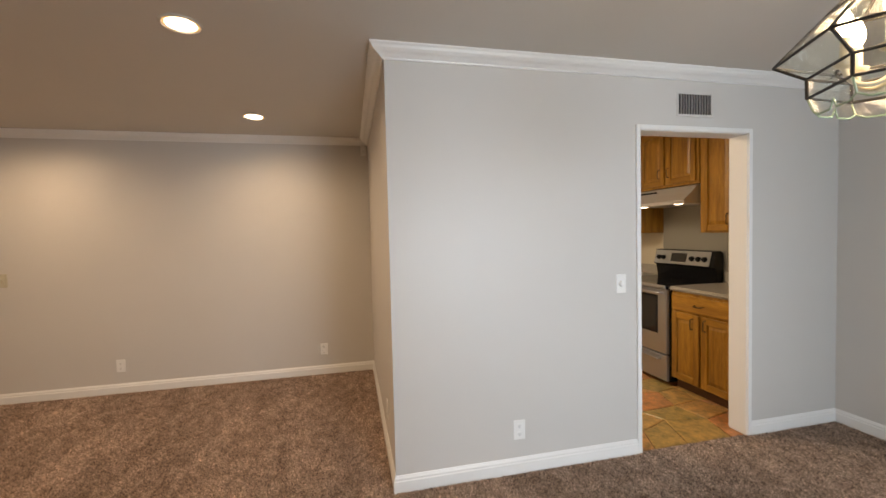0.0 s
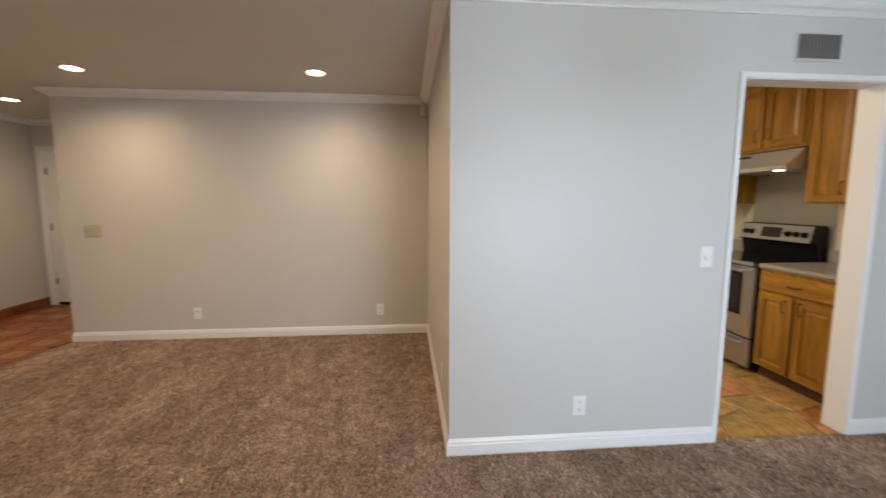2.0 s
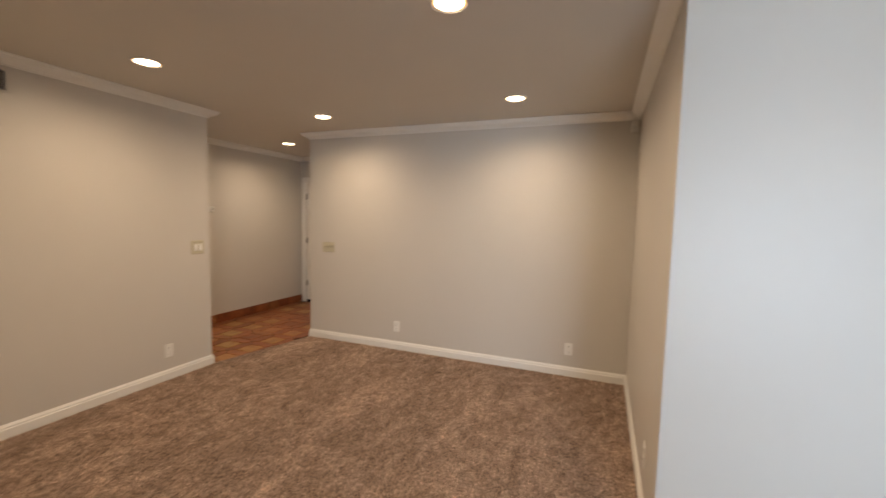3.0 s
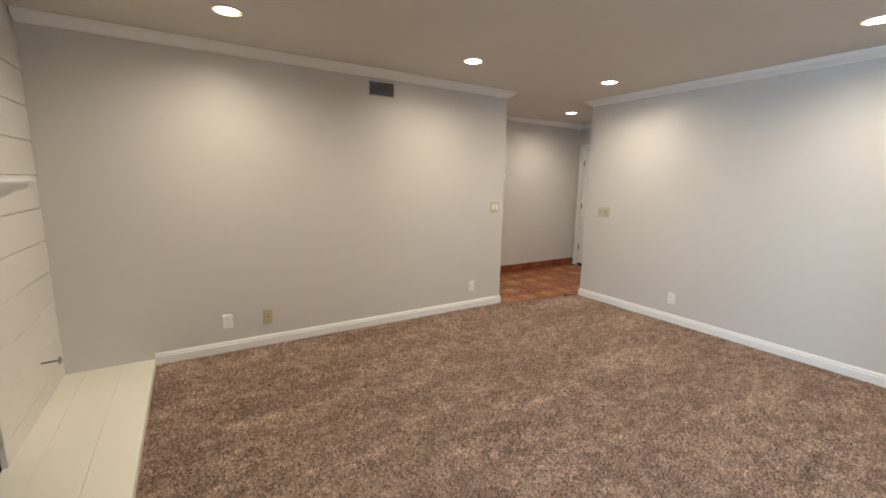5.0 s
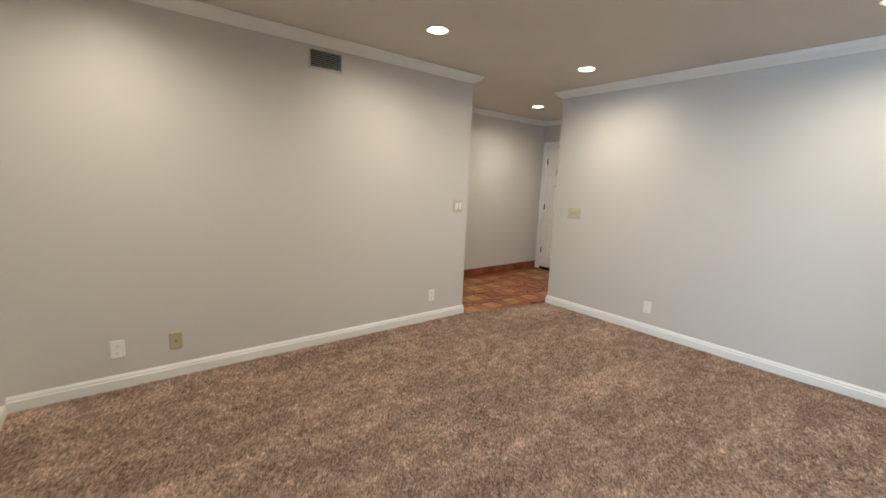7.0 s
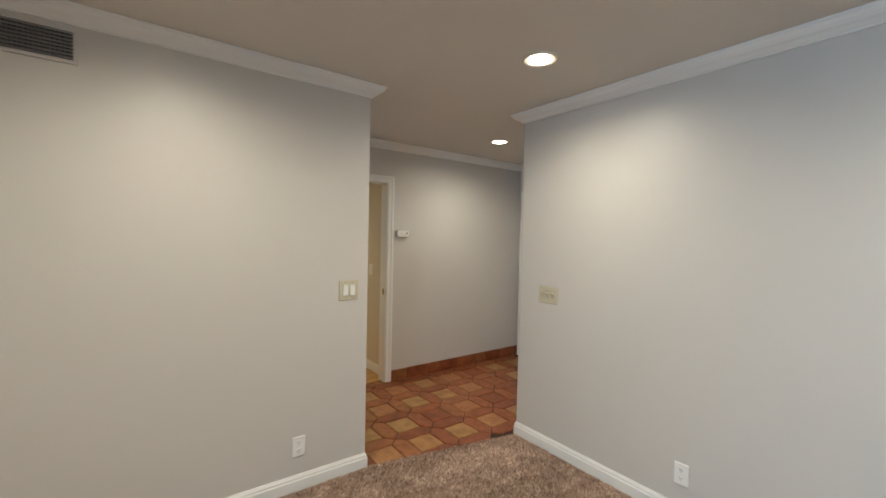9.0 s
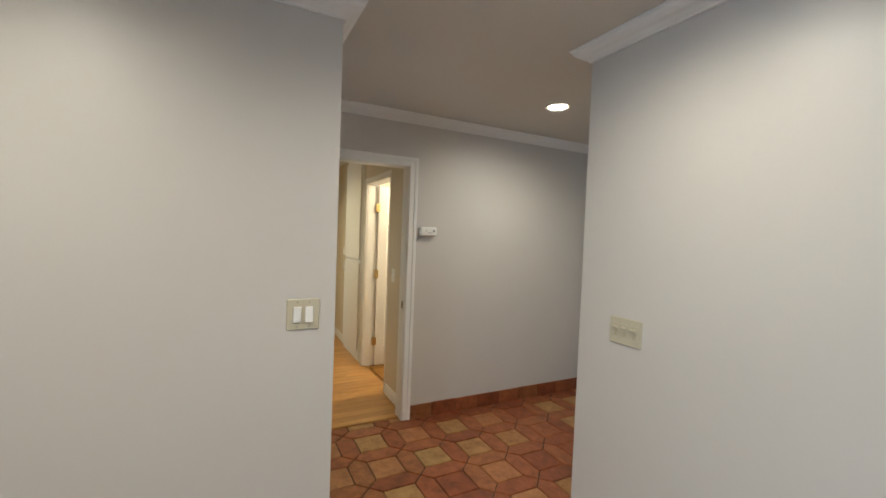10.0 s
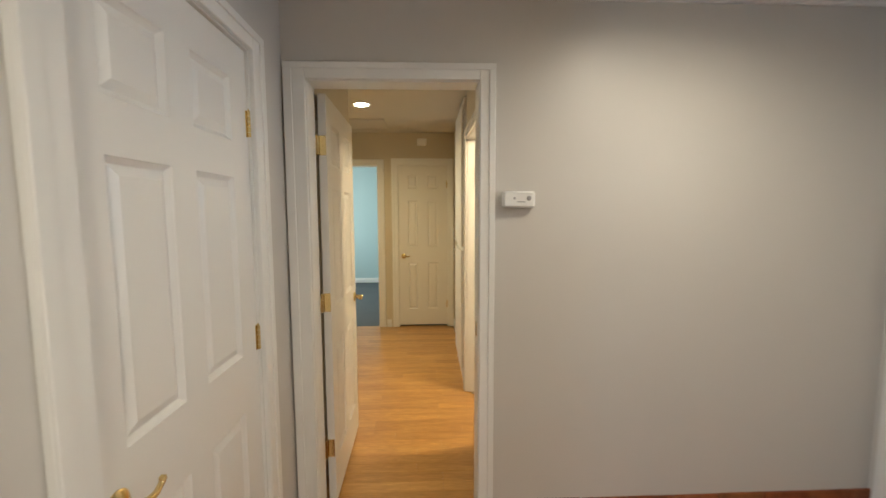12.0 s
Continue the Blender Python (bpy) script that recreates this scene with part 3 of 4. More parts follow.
# entry door with a fan light
door = thing("entry_door", pose(EL + 0.006, YE + 0.02, 0), "white entry door with a half-round leaded window, closed", "door")
DW = ER - EL - 0.012
door_leaf(door, DW, ET - 0.008, [(0.125, 0.40), (0.508, 0.783)], [(0.215, 0.72), (0.90, 1.40)], DOOR_PAINT, both=False, thick=0.04)
for z in (0.315, 1.05, 1.79):
    hinge(door, -0.003, -0.002, z, DARK_METAL, label="dark bronze hinge")
cx, cz = DW / 2, 1.575
arc = [(0.265 * math.cos(radians(a)), 0.265 * math.sin(radians(a))) for a in range(0, 181, 10)]
bm = bmesh.new()
prism(bm, arc, -0.006, -0.002, Matrix.Translation((cx, 0.0, cz)) @ Matrix.Rotation(radians(90), 4, "X") @ Matrix.Scale(-1, 4, (0, 0, 1)))
# opaque glass: the daylight behind it is put in as pale blue
part("window_glass", bm, material("fan_light_glass", (0.55, 0.66, 0.78), 0.15), door, "half-round glass, the pale blue of daylight put into its colour")
bm = bmesh.new()
tube(bm, [(cx + x * 1.06, -0.006, cz + z * 1.06) for x, z in arc], 0.014)
tube(bm, [(cx - 0.28, -0.006, cz - 0.004), (cx + 0.28, -0.006, cz - 0.004)], 0.014)
part("window_frame", bm, DOOR_PAINT, door, smooth=True)
bm = bmesh.new()
for a in (36, 72, 108, 144):
    c, s = math.cos(radians(a)), math.sin(radians(a))
    tube(bm, [(cx + 0.09 * c, -0.008, cz + 0.09 * s), (cx + 0.26 * c, -0.008, cz + 0.26 * s)], 0.004, 6)
tube(bm, [(cx + 0.09 * math.cos(radians(a)), -0.008, cz + 0.09 * math.sin(radians(a))) for a in range(0, 181, 20)], 0.004, 6)
tube(bm, [(cx + 0.25 * math.cos(radians(a)), -0.008, cz + 0.25 * math.sin(radians(a))) for a in range(0, 181, 12)], 0.004, 6)
part("window_bar", bm, CAME, door)
part("sweep", boxes((0.0, DW, -0.012, 0.0, 0.0, 0.03), bevel=0.002), BLACK, door, "black rubber door sweep")

# bedroom door, folded back inside the bedroom
door = thing("bedroom_door", pose(XD - 0.122, 3.268, 0, 0, 0, 180), "white six-panel bedroom door, standing open into the bedroom", "door")
door_leaf(door, 0.74, 2.02, [(0.10, 0.31), (0.42, 0.635)], ROWS6, DOOR_PAINT, y0=-0.036)
for z in (0.28, 1.04, 1.78):
    bm = boxes((-0.035, 0.0, -0.002, 0.006, z - 0.045, z + 0.045), bevel=0.001)
    rod(bm, (-0.004, 0.006, z - 0.047), (-0.004, 0.006, z + 0.047), 0.0065, n=10)
    part("hinge", bm, BRASS, door, smooth=True)

# side room door, open inwards
door = thing("side_room_door", pose(-5.885, YN + 0.14, 0, 0, 0, 86), "white six-panel door, standing open into a lit room", "door")
door_leaf(door, 0.74, 2.02, [(0.10, 0.31), (0.42, 0.635)], ROWS6, DOOR_PAINT)
for z in (0.28, 1.04, 1.78):
    hinge(door, -0.008, 0.0, z, BRASS, 0.045)
lever(door, 0.68, 0.0, 0.925, -1, BRASS)

# linen cabinet in the corridor wall
cab = thing("linen_cabinet", pose(-6.075, YN - 0.012, 0, 0, 0, 0), "white painted built-in linen cabinet with tall doors", "cabinet")
part("body", boxes((-0.72, 0.0, 0.022, 0.06, 0.0, 2.40), bevel=0.003), TRIM, cab)
for z0, z1, hz in ((0.12, 1.14, 1.06), (1.18, 2.34, 1.26)):
    d = part("door", boxes((-0.69, -0.03, 0.0, 0.02, z0, z1), bevel=0.005), TRIM, cab)
    bm = bmesh.new()
    tube(bm, [(-0.62, 0.0, hz - 0.05), (-0.62, -0.028, hz - 0.045), (-0.62, -0.03, hz), (-0.62, -0.028, hz + 0.045), (-0.62, 0.0, hz + 0.05)], 0.006)
    part("handle", bm, PLASTIC, d, smooth=True)


# ---- ceiling lights ----
def can_light(m, label, group):
    ob = thing("recessed_light", m, label, "ceiling light", group)
    bm = bmesh.new()
    lathe(bm, [(0.090, 0.0), (0.090, -0.004), (0.086, -0.008), (0.081, -0.008), (0.077, -0.002), (0.077, 0.0)], 32)
    part("trim_ring", bm, CEILING, ob, smooth=True)
    bm = bmesh.new()
    lathe(bm, [(0.077, -0.001), (0.073, -0.004), (0.066, -0.004)], 32)
    part("lit_baffle", bm, BAFFLE_GLOW, ob, "baffle round the lens, the amber lens light on it put in as glow", smooth=True)
    bm = bmesh.new()
    lathe(bm, [(0.0665, -0.003), (0.064, -0.006), (0.04, -0.009), (0.004, -0.010)], 32)
    part("lens", bm, CAN_GLOW, ob, "glowing warm white lens", smooth=True)
    return ob


first = None
for x, y in CANS + [(-6.51, 3.29)]:
    m = pose(x, y, CEIL)
    if first:
        copy_thing(first, m)
    else:
        first = can_light(m, "round recessed ceiling light, lit warm white", "recessed ceiling lights")

hatch = thing("ceiling_hatch", pose(-7.38, 3.13, CEIL), "painted ceiling hatch with a thin trim in the corridor", "hatch")
part("panel", boxes((-0.27, 0.27, -0.28, 0.28, -0.004, 0.001), bevel=0.001), CEILING, hatch)
for x0, x1, y0, y1 in ((-0.30, 0.30, 0.28, 0.305), (-0.30, 0.30, -0.305, -0.28), (-0.30, -0.272, -0.28, 0.28), (0.272, 0.30, -0.28, 0.28)):
    part("trim", boxes((x0, x1, y0, y1, -0.012, 0.001), bevel=0.002), CEILING, hatch)


# ---- wall plates ----
def plate(m, w, h, label, category, mat=PLASTIC, name="wall_plate", group=""):
    ob = thing(name, m, label, category, group)
    bm = boxes((-w / 2, w / 2, -0.006, 0.001, -h / 2, h / 2), bevel=0.0035)
    part("plate", bm, mat, ob)
    return ob


def screw(ob, x, z, mat=PLASTIC):
    part("screw", rod(bmesh.new(), (x, -0.0055, z), (x, -0.0072, z), 0.0032, 0.0026, 10), mat, ob)


def duplex(m, label):
    ob = plate(m, 0.075, 0.118, label, "outlet", name="power_outlet", group="power outlets")
    for z in (0.024, -0.024):
        bm = bmesh.new()
        prism(bm, [(0.017 * math.cos(radians(a)), max(-0.0135, min(0.0135, 0.017 * math.sin(radians(a))))) for a in range(0, 360, 15)], -0.0085, -0.005, Matrix.Translation((0, 0, z)) @ Matrix.Rotation(radians(90), 4, "X") @ Matrix.Scale(-1, 4, (0, 0, 1)))
        face = part("socket", bm, PLASTIC, ob)
        for x, hh in ((-0.006, 0.0075), (0.006, 0.006)):
            part("slot", boxes((x - 0.0012, x + 0.0012, -0.0092, -0.008, z + 0.003 - hh / 2, z + 0.003 + hh / 2)), SLOT, face)
        part("slot", rod(bmesh.new(), (0, -0.0092, z - 0.0075), (0, -0.008, z - 0.0075), 0.0025, n=10), SLOT, face)
    screw(ob, 0, 0)
    return ob


def rocker_plate(m):
    ob = plate(m, 0.128, 0.126, "almond double switch plate with two white rockers", "light switch", ALMOND, "light_switch")
    for x, tilt in ((-0.023, 4), (0.023, -4)):
        part("bezel", boxes((x - 0.0185, x + 0.0185, -0.0075, -0.005, -0.0355, 0.0355), bevel=0.001), ALMOND, ob)
        bm = boxes((-0.0155, 0.0155, -0.005, 0.003, -0.032, 0.032), bevel=0.0015)
        bmesh.ops.transform(bm, matrix=pose(x, -0.0085, 0, tilt), verts=bm.verts)
        part("rocker", bm, PLASTIC, ob, "white rocker")
        for z in (0.050, -0.050):
            screw(ob, x, z, KEY_STEEL)
    return ob


def dimmer_plate(m):
    ob = plate(m, 0.165, 0.120, "almond triple dimmer plate with three sliders", "light switch", ALMOND, "dimmer_switch")
    for x in (-0.046, 0.0, 0.046):
        part("bezel", boxes((x - 0.0175, x + 0.0175, -0.0082, -0.005, -0.034, -0.029), (x - 0.0175, x + 0.0175, -0.0082, -0.005, 0.029, 0.034), (x - 0.0175, x - 0.0145, -0.0082, -0.005, -0.029, 0.029), (x + 0.0145, x + 0.0175, -0.0082, -0.005, -0.029, 0.029)), ALMOND, ob)
        part("track", boxes((x - 0.0025, x + 0.0025, -0.0068, -0.0055, -0.024, 0.024)), TAN, ob, "shallow tan track")
        bm = boxes((x - 0.014, x + 0.014, -0.012, -0.0065, 0.000, 0.022), bevel=0.002)
        box(bm, x - 0.013, x + 0.013, -0.024, -0.011, 0.012, 0.019, bevel=0.0025)
        part("slider", bm, ALMOND, ob)
    return ob


duplex(pose(1.295, YK, 0.262), "white duplex power outlet low on the kitchen wall")
duplex(pose(XC, 2.705, 0.29, 0, 0, -90), "white duplex power outlet low on the side wall")
duplex(pose(-1.79, YA, 0.263), "white duplex power outlet low on the grey wall")
duplex(pose(0.05, YA, 0.265), "white duplex power outlet low on the grey wall")
duplex(pose(XB, 0.345, 0.266, 0, 0, 90), "white duplex power outlet low on the grey wall")
duplex(pose(XB, 2.835, 0.262, 0, 0, 90), "white duplex power outlet low on the grey wall")
ob = plate(pose(XB, 0.657, 0.258, 0, 0, 90), 0.075, 0.118, "tan wall plate with a cable socket", "cable socket", TAN, "cable_plate")
part("socket", rod(bmesh.new(), (0, -0.005, 0), (0, -0.016, 0), 0.005, n=12), DARK_METAL, ob, "dark threaded socket")
screw(ob, 0, 0.045, TAN)
screw(ob, 0, -0.045, TAN)
rocker_plate(pose(XB, 3.131, 1.161, 0, 0, 90))
dimmer_plate(pose(-2.712, YA, 1.109))
ob = plate(pose(1.99, YK, 1.096), 0.072, 0.118, "white dimmer plate with a round knob", "dimmer switch", PLASTIC, "dimmer_knob_plate")
part("knob", lathe(bmesh.new(), [(0.018, 0.0), (0.018, 0.006), (0.0165, 0.014), (0.012, 0.016)], 24, Matrix.Translation((0, -0.005, 0)) @ Matrix.Rotation(radians(90), 4, "X")), PLASTIC, ob, smooth=True)
ob = plate(pose(-4.98, YN, 1.12), 0.072, 0.118, "white toggle switch plate on the corridor wall", "light switch", PLASTIC, "toggle_switch")
part("toggle", boxes((-0.005, 0.005, -0.018, -0.004, -0.004, 0.012), bevel=0.002), PLASTIC, ob)

ob = thing("strike_plate", pose(XH - 0.045, HR - 0.0045, 0.93, 0, 0, 0), "small brass strike plate in the doorway jamb", "strike plate")
part("plate", boxes((-0.016, 0.016, -0.002, 0.001, -0.032, 0.032), bevel=0.0006), BRASS, ob)
part("latch_hole", boxes((-0.007, 0.007, -0.0028, -0.0018, -0.013, 0.013)), SLOT, ob)

# thermostat on the hall wall
ob = thing("thermostat", pose(XH, 4.270, 1.527, 0, 0, 90), "small white plastic thermostat on the hall wall", "thermostat")
part("housing", boxes((-0.070, 0.070, -0.045, 0.0, -0.035, 0.037), bevel=0.008), PLASTIC, ob)
part("wheel", rod(bmesh.new(), (0.042, -0.0445, 0.006), (0.042, -0.049, 0.006), 0.011, 0.009, 16), GRILLE, ob, "grey dial")
part("indicator", rod(bmesh.new(), (-0.022, -0.0445, 0.006), (-0.022, -0.047, 0.006), 0.005, n=10), GRILLE, ob)
part("slot", boxes((-0.012, 0.026, -0.046, -0.044, -0.012, -0.008)), GRILLE, ob)

# motion sensor in the corner by the ceiling
ob = thing("motion_sensor", pose(0.515, YA, 2.315), "small white motion sensor high in the corner", "sensor")
bm = boxes((-0.028, 0.028, -0.05, 0.0, -0.05, 0.05), bevel=0.008)
part("housing", bm, PLASTIC, ob)
part("lens", boxes((-0.018, 0.018, -0.053, -0.048, -0.035, 0.0), bevel=0.003), material("milky_lens", (0.7, 0.7, 0.68), 0.3), ob)

# smoke alarm over the end door
ob = thing("smoke_alarm", pose(XD, 3.82, 2.325, 0, 0, 90), "white smoke alarm above the corridor end door", "smoke alarm")
part("housing", boxes((-0.06, 0.06, -0.035, 0.0, -0.045, 0.045), bevel=0.01), PLASTIC, ob)
part("button", rod(bmesh.new(), (0, -0.034, 0), (0, -0.039, 0), 0.012, n=16), PLASTIC, ob)


def vent(m, w, h, horizontal, count, label):
    ob = thing("air_vent", m, label, "vent")
    f = 0.016
    # no duct is cut: its shade is put in as a flat dark sheet
    part("backing", boxes((-w / 2, w / 2, -0.002, 0.001, -h / 2, h / 2)), DUCT_SHADE, ob)
    bm = boxes((-w / 2 - f, w / 2 + f, -0.005, 0.0, h / 2, h / 2 + f), (-w / 2 - f, w / 2 + f, -0.011, 0.0, -h / 2 - f, -h / 2), (-w / 2 - f, -w / 2, -0.005, 0.0, -h / 2, h / 2), (w / 2, w / 2 + f, -0.005, 0.0, -h / 2, h / 2), bevel=0.002)
    part("frame", bm, WALL, ob, "wall-coloured frame")
    if horizontal:
        bm = boxes((-w / 2, w / 2, -0.010, 0.010, -0.0012, 0.0012))
        bmesh.ops.rotate(bm, verts=bm.verts, matrix=Matrix.Rotation(radians(35), 3, "X"))
    else:
        bm = boxes((-0.0012, 0.0012, -0.007, 0.007, -h / 2, h / 2))
        bmesh.ops.rotate(bm, verts=bm.verts, matrix=Matrix.Rotation(radians(-14), 3, "Z"))
    me = mesh_of("slat", bm, GRILLE if horizontal else PALE_GRILLE)
    for k in range(count):
        s = part("slat", me, None, ob)
        t = (k + 0.5) / count - 0.5
        s.location = (0, -0.010, t * h) if horizontal else (t * w, -0.010, 0)
    if horizontal:
        bar = mesh_of("bar", boxes((-0.001, 0.001, -0.0045, -0.002, -h / 2, h / 2)), GRILLE)
        for k in range(15):
            part("bar", bar, None, ob).location = ((k + 0.5) / 15 * w - w / 2, -0.003, 0)
    return ob


vent(pose(2.540, YK, 2.222), 0.245, 0.125, False, 12, "wall air vent with upright grey louvres over the kitchen opening")
vent(pose(XB, 1.741, 2.282, 0, 0, 90), 0.238, 0.120, True, 8, "wall air vent with level grey louvres below the crown moulding")

# ---- fireplace ----
shelf = thing("mantel_shelf", pose(-1.70, YF, 1.398), "white painted bullnose mantel shelf on the block chimney", "mantel")
bm = boxes((-0.60, 0.60, 0.0, 0.205, 0.0, 0.044))
long_edges = [e for e in bm.edges if all(v.co.y > 0.2 for v in e.verts)] + [e for e in bm.edges if all(abs(v.co.x) > 0.59 for v in e.verts) and abs(e.verts[0].co.y - e.verts[1].co.y) > 0.1]
bmesh.ops.bevel(bm, geom=long_edges, offset=0.016, segments=4, affect="EDGES")
part("shelf_board", bm, TRIM, shelf, smooth=True)
cove = [(0.0, 0.001), (0.180, 0.001), (0.178, -0.012), (0.160, -0.022), (0.130, -0.031), (0.112, -0.044), (0.090, -0.057), (0.060, -0.066), (0.052, -0.080), (0.0, -0.080)]
ACROSS = Matrix(((0, 0, 1, 0), (1, 0, 0, 0), (0, 1, 0, 0), (0, 0, 0, 1)))
part("bed_moulding", prism(bmesh.new(), cove, -0.575, 0.575, ACROSS), TRIM, shelf, "white stepped moulding under the shelf")
for x in (-0.19, 0.19):
    part("corbel", boxes((x - 0.10, x + 0.10, 0.0, 0.10, -0.325, -0.081), bevel=0.006), BLOCK, shelf, "white painted block corbel")
part("ledge_block", boxes((-0.32, 0.32, 0.0, 0.09, 0.045, 0.25), bevel=0.006), BLOCK, shelf, "white painted projecting block")

# firebox
firebox = thing("firebox", pose(-1.70, YF - 0.10, 0.05), "black sooty firebox opening in the chimney", "fireplace")
part("back_wall", boxes((-0.46, 0.46, -0.66, -0.62, 0, 0.76)), SOOT, firebox)
part("side_wall", boxes((-0.455, -0.408, -0.62, 0.078, 0, 0.734)), SOOT, firebox)
part("side_wall", boxes((0.408, 0.455, -0.62, 0.078, 0, 0.734)), SOOT, firebox)
part("roof", boxes((-0.46, 0.46, -0.62, 0.074, 0.735, 0.76)), SOOT, firebox)
part("hearth_floor", boxes((-0.42, 0.42, -0.58, 0.08, -0.05, 0.002)), SOOT, firebox)

# gas key
ob = thing("gas_key", pose(-2.775, YF, 0.315), "small steel gas key in the fireplace wall", "gas key")
bm = bmesh.new()
rod(bm, (0, -0.005, 0), (0, 0.085, 0.004), 0.006, n=10)
part("stem", bm, KEY_STEEL, ob, smooth=True)
part("key_disc", rod(bmesh.new(), (0, 0.082, 0.004), (0, 0.092, 0.004), 0.024, 0.02, 16), KEY_STEEL, ob, smooth=True)

# ---- chandelier ----
ch = thing("chandelier", pose(1.676, 0.771, 1.881), "leaded clear glass chandelier with lit flame bulbs", "chandelier")


def ring_point(r, k, z, turn=122.5):
    a = radians(60 * k + turn)
    return Vector((r * math.cos(a), r * math.sin(a), z))


def pane(points, thick=0.004):
    bm = bmesh.new()
    pts = [Vector(p) for p in points]
    c = sum(pts, Vector()) / len(pts)
    n = (pts[1] - pts[0]).cross(pts[2] - pts[0]).normalized()
    a = [bm.verts.new(p - n * thick * 0.3) for p in pts]
    b = [bm.verts.new(p + n * thick * 0.2) for p in pts]
    d = [bm.verts.new(p + (c - p) * 0.22 + n * thick) for p in pts]
    m = len(pts)
    for k in range(m):
        bm.faces.new((a[k], a[(k + 1) % m], b[(k + 1) % m], b[k]))
        bm.faces.new((b[k], b[(k + 1) % m], d[(k + 1) % m], d[k]))
    bm.faces.new(a[::-1])
    bm.faces.new(d)
    return bm


def tube_of(points, r):
    bm = bmesh.new()
    tube(bm, points, r, 6)
    return bm


lines = []
for k in range(6):
    A, B = ring_point(0.246, k, 0.0), ring_point(0.246, k + 1, 0.0)
    C, D = ring_point(0.135, k + 1, 0.105), ring_point(0.135, k, 0.105)
    E_, F_ = ring_point(0.175, k + 1, -0.050), ring_point(0.175, k, -0.050)
    H_, I_ = ring_point(0.174, k + 1, -0.102), ring_point(0.174, k, -0.102)
    T0, T1 = ring_point(0.06, k, 0.18), ring_point(0.06, k + 1, 0.18)
    for quad in ((A, B, C, D), (A, B, E_, F_), (F_, E_, H_, I_), (D, C, T1, T0)):
        p = part("glass_pane", pane(quad), BEVEL_GLASS, ch, "clear bevelled glass")
        p.visible_shadow = False
    L0, L1 = ring_point(0.160, k, -0.140), ring_point(0.160, k + 1, -0.140)
    drop = Vector((0, 0, -0.012))
    skirt = [I_, H_, L1, L1 * 0.86 + L0 * 0.14 + drop, L1 * 0.57 + L0 * 0.43 + drop, L1 * 0.5 + L0 * 0.5 - drop, L1 * 0.43 + L0 * 0.57 + drop, L1 * 0.14 + L0 * 0.86 + drop, L0]
    p = part("skirt_glass", pane(skirt, 0.005), BEVEL_GLASS, ch, "scalloped clear glass with pale green edges")
    p.visible_shadow = False
    part("skirt_edge", tube_of(skirt[1:] + skirt[:1], 0.0026), GLASS_EDGE, p, "pale green ground glass edge")
    lines += [(A, B), (A, D), (D, C), (A, F_), (F_, E_), (F_, I_), (I_, H_), (D, T0), (T0, T1)]
for a, b in lines:
    part("came", rod(bmesh.new(), a, b, 0.0042, n=6), CAME, ch)
bm = bmesh.new()
lathe(bm, [(0.012, 0.18), (0.075, 0.18), (0.07, 0.195), (0.02, 0.21), (0.012, 0.23)], 20)
part("cap", bm, CAME, ch, smooth=True)
bm = bmesh.new()
rod(bm, (0, 0, -0.05), (0, 0, 0.20), 0.008, n=10)
part("stem", bm, BRASS, ch, smooth=True)
bm = bmesh.new()
for k in range(11):
    lay = [Vector((0.010 * math.cos(t), 0, 0.016 * math.sin(t))) for t in [2 * math.pi * i / 10 for i in range(11)]]
    turn = Matrix.Rotation(radians(90 * (k % 2)), 3, "Z")
    tube(bm, [turn @ v + Vector((0, 0, 0.235 + 0.0255 * k)) for v in lay], 0.002, 5)
part("chain", bm, BRASS, ch)
bm = bmesh.new()
lathe(bm, [(0.06, 0.5585), (0.058, 0.545), (0.035, 0.532), (0.012, 0.522), (0.006, 0.505)], 24)
part("canopy", bm, BRASS, ch, smooth=True)
for k in range(6):
    a = radians(60 * k + 20)
    d = Vector((math.cos(a), math.sin(a), 0))
    low = Matrix.Translation((0, 0, -0.045))
    bm = bmesh.new()
    sweep = [radians(180 + 15 * i) for i in range(13)]
    tube(bm, [d * (0.0575 + 0.0475 * math.cos(t)) + Vector((0, 0, -0.008 + 0.046 * math.sin(t))) for t in sweep], 0.0062, 10)
    lathe(bm, [(0.008, -0.008), (0.020, 0.0), (0.024, 0.010), (0.024, 0.014), (0.010, 0.014)], 16, Matrix.Translation(d * 0.105))
    bmesh.ops.transform(bm, matrix=low, verts=bm.verts)
    arm = part("arm", bm, CREAM_ENAMEL, ch, smooth=True)
    part("candle_sleeve", rod(bmesh.new(), d * 0.105 + Vector((0, 0, -0.039)), d * 0.105 + Vector((0, 0, 0.025)), 0.011, n=14), ALMOND, arm, "cream candle sleeve", smooth=True)
    bm = bmesh.new()
    lathe(bm, [(0.006, 0.055), (0.014, 0.070), (0.017, 0.086), (0.013, 0.106), (0.005, 0.126), (0.001, 0.134)], 14, Matrix.Translation(d * 0.105 + Vector((0, 0, -0.03))))
    part("bulb", bm, BULB_GLOW, arm, "glowing flame bulb", smooth=True)

# unseen patio door, added behind the dining room for the daylight
win = thing("window_1", pose(PX, YS - 0.06, 0), "unseen sliding glass door with a white frame, added to let daylight in", "window")
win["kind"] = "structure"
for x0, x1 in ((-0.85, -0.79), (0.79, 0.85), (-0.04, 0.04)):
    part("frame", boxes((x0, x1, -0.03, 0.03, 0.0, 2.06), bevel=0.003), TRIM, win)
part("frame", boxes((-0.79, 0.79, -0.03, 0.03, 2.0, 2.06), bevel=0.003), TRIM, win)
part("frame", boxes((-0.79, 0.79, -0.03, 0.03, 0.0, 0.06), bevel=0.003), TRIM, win)
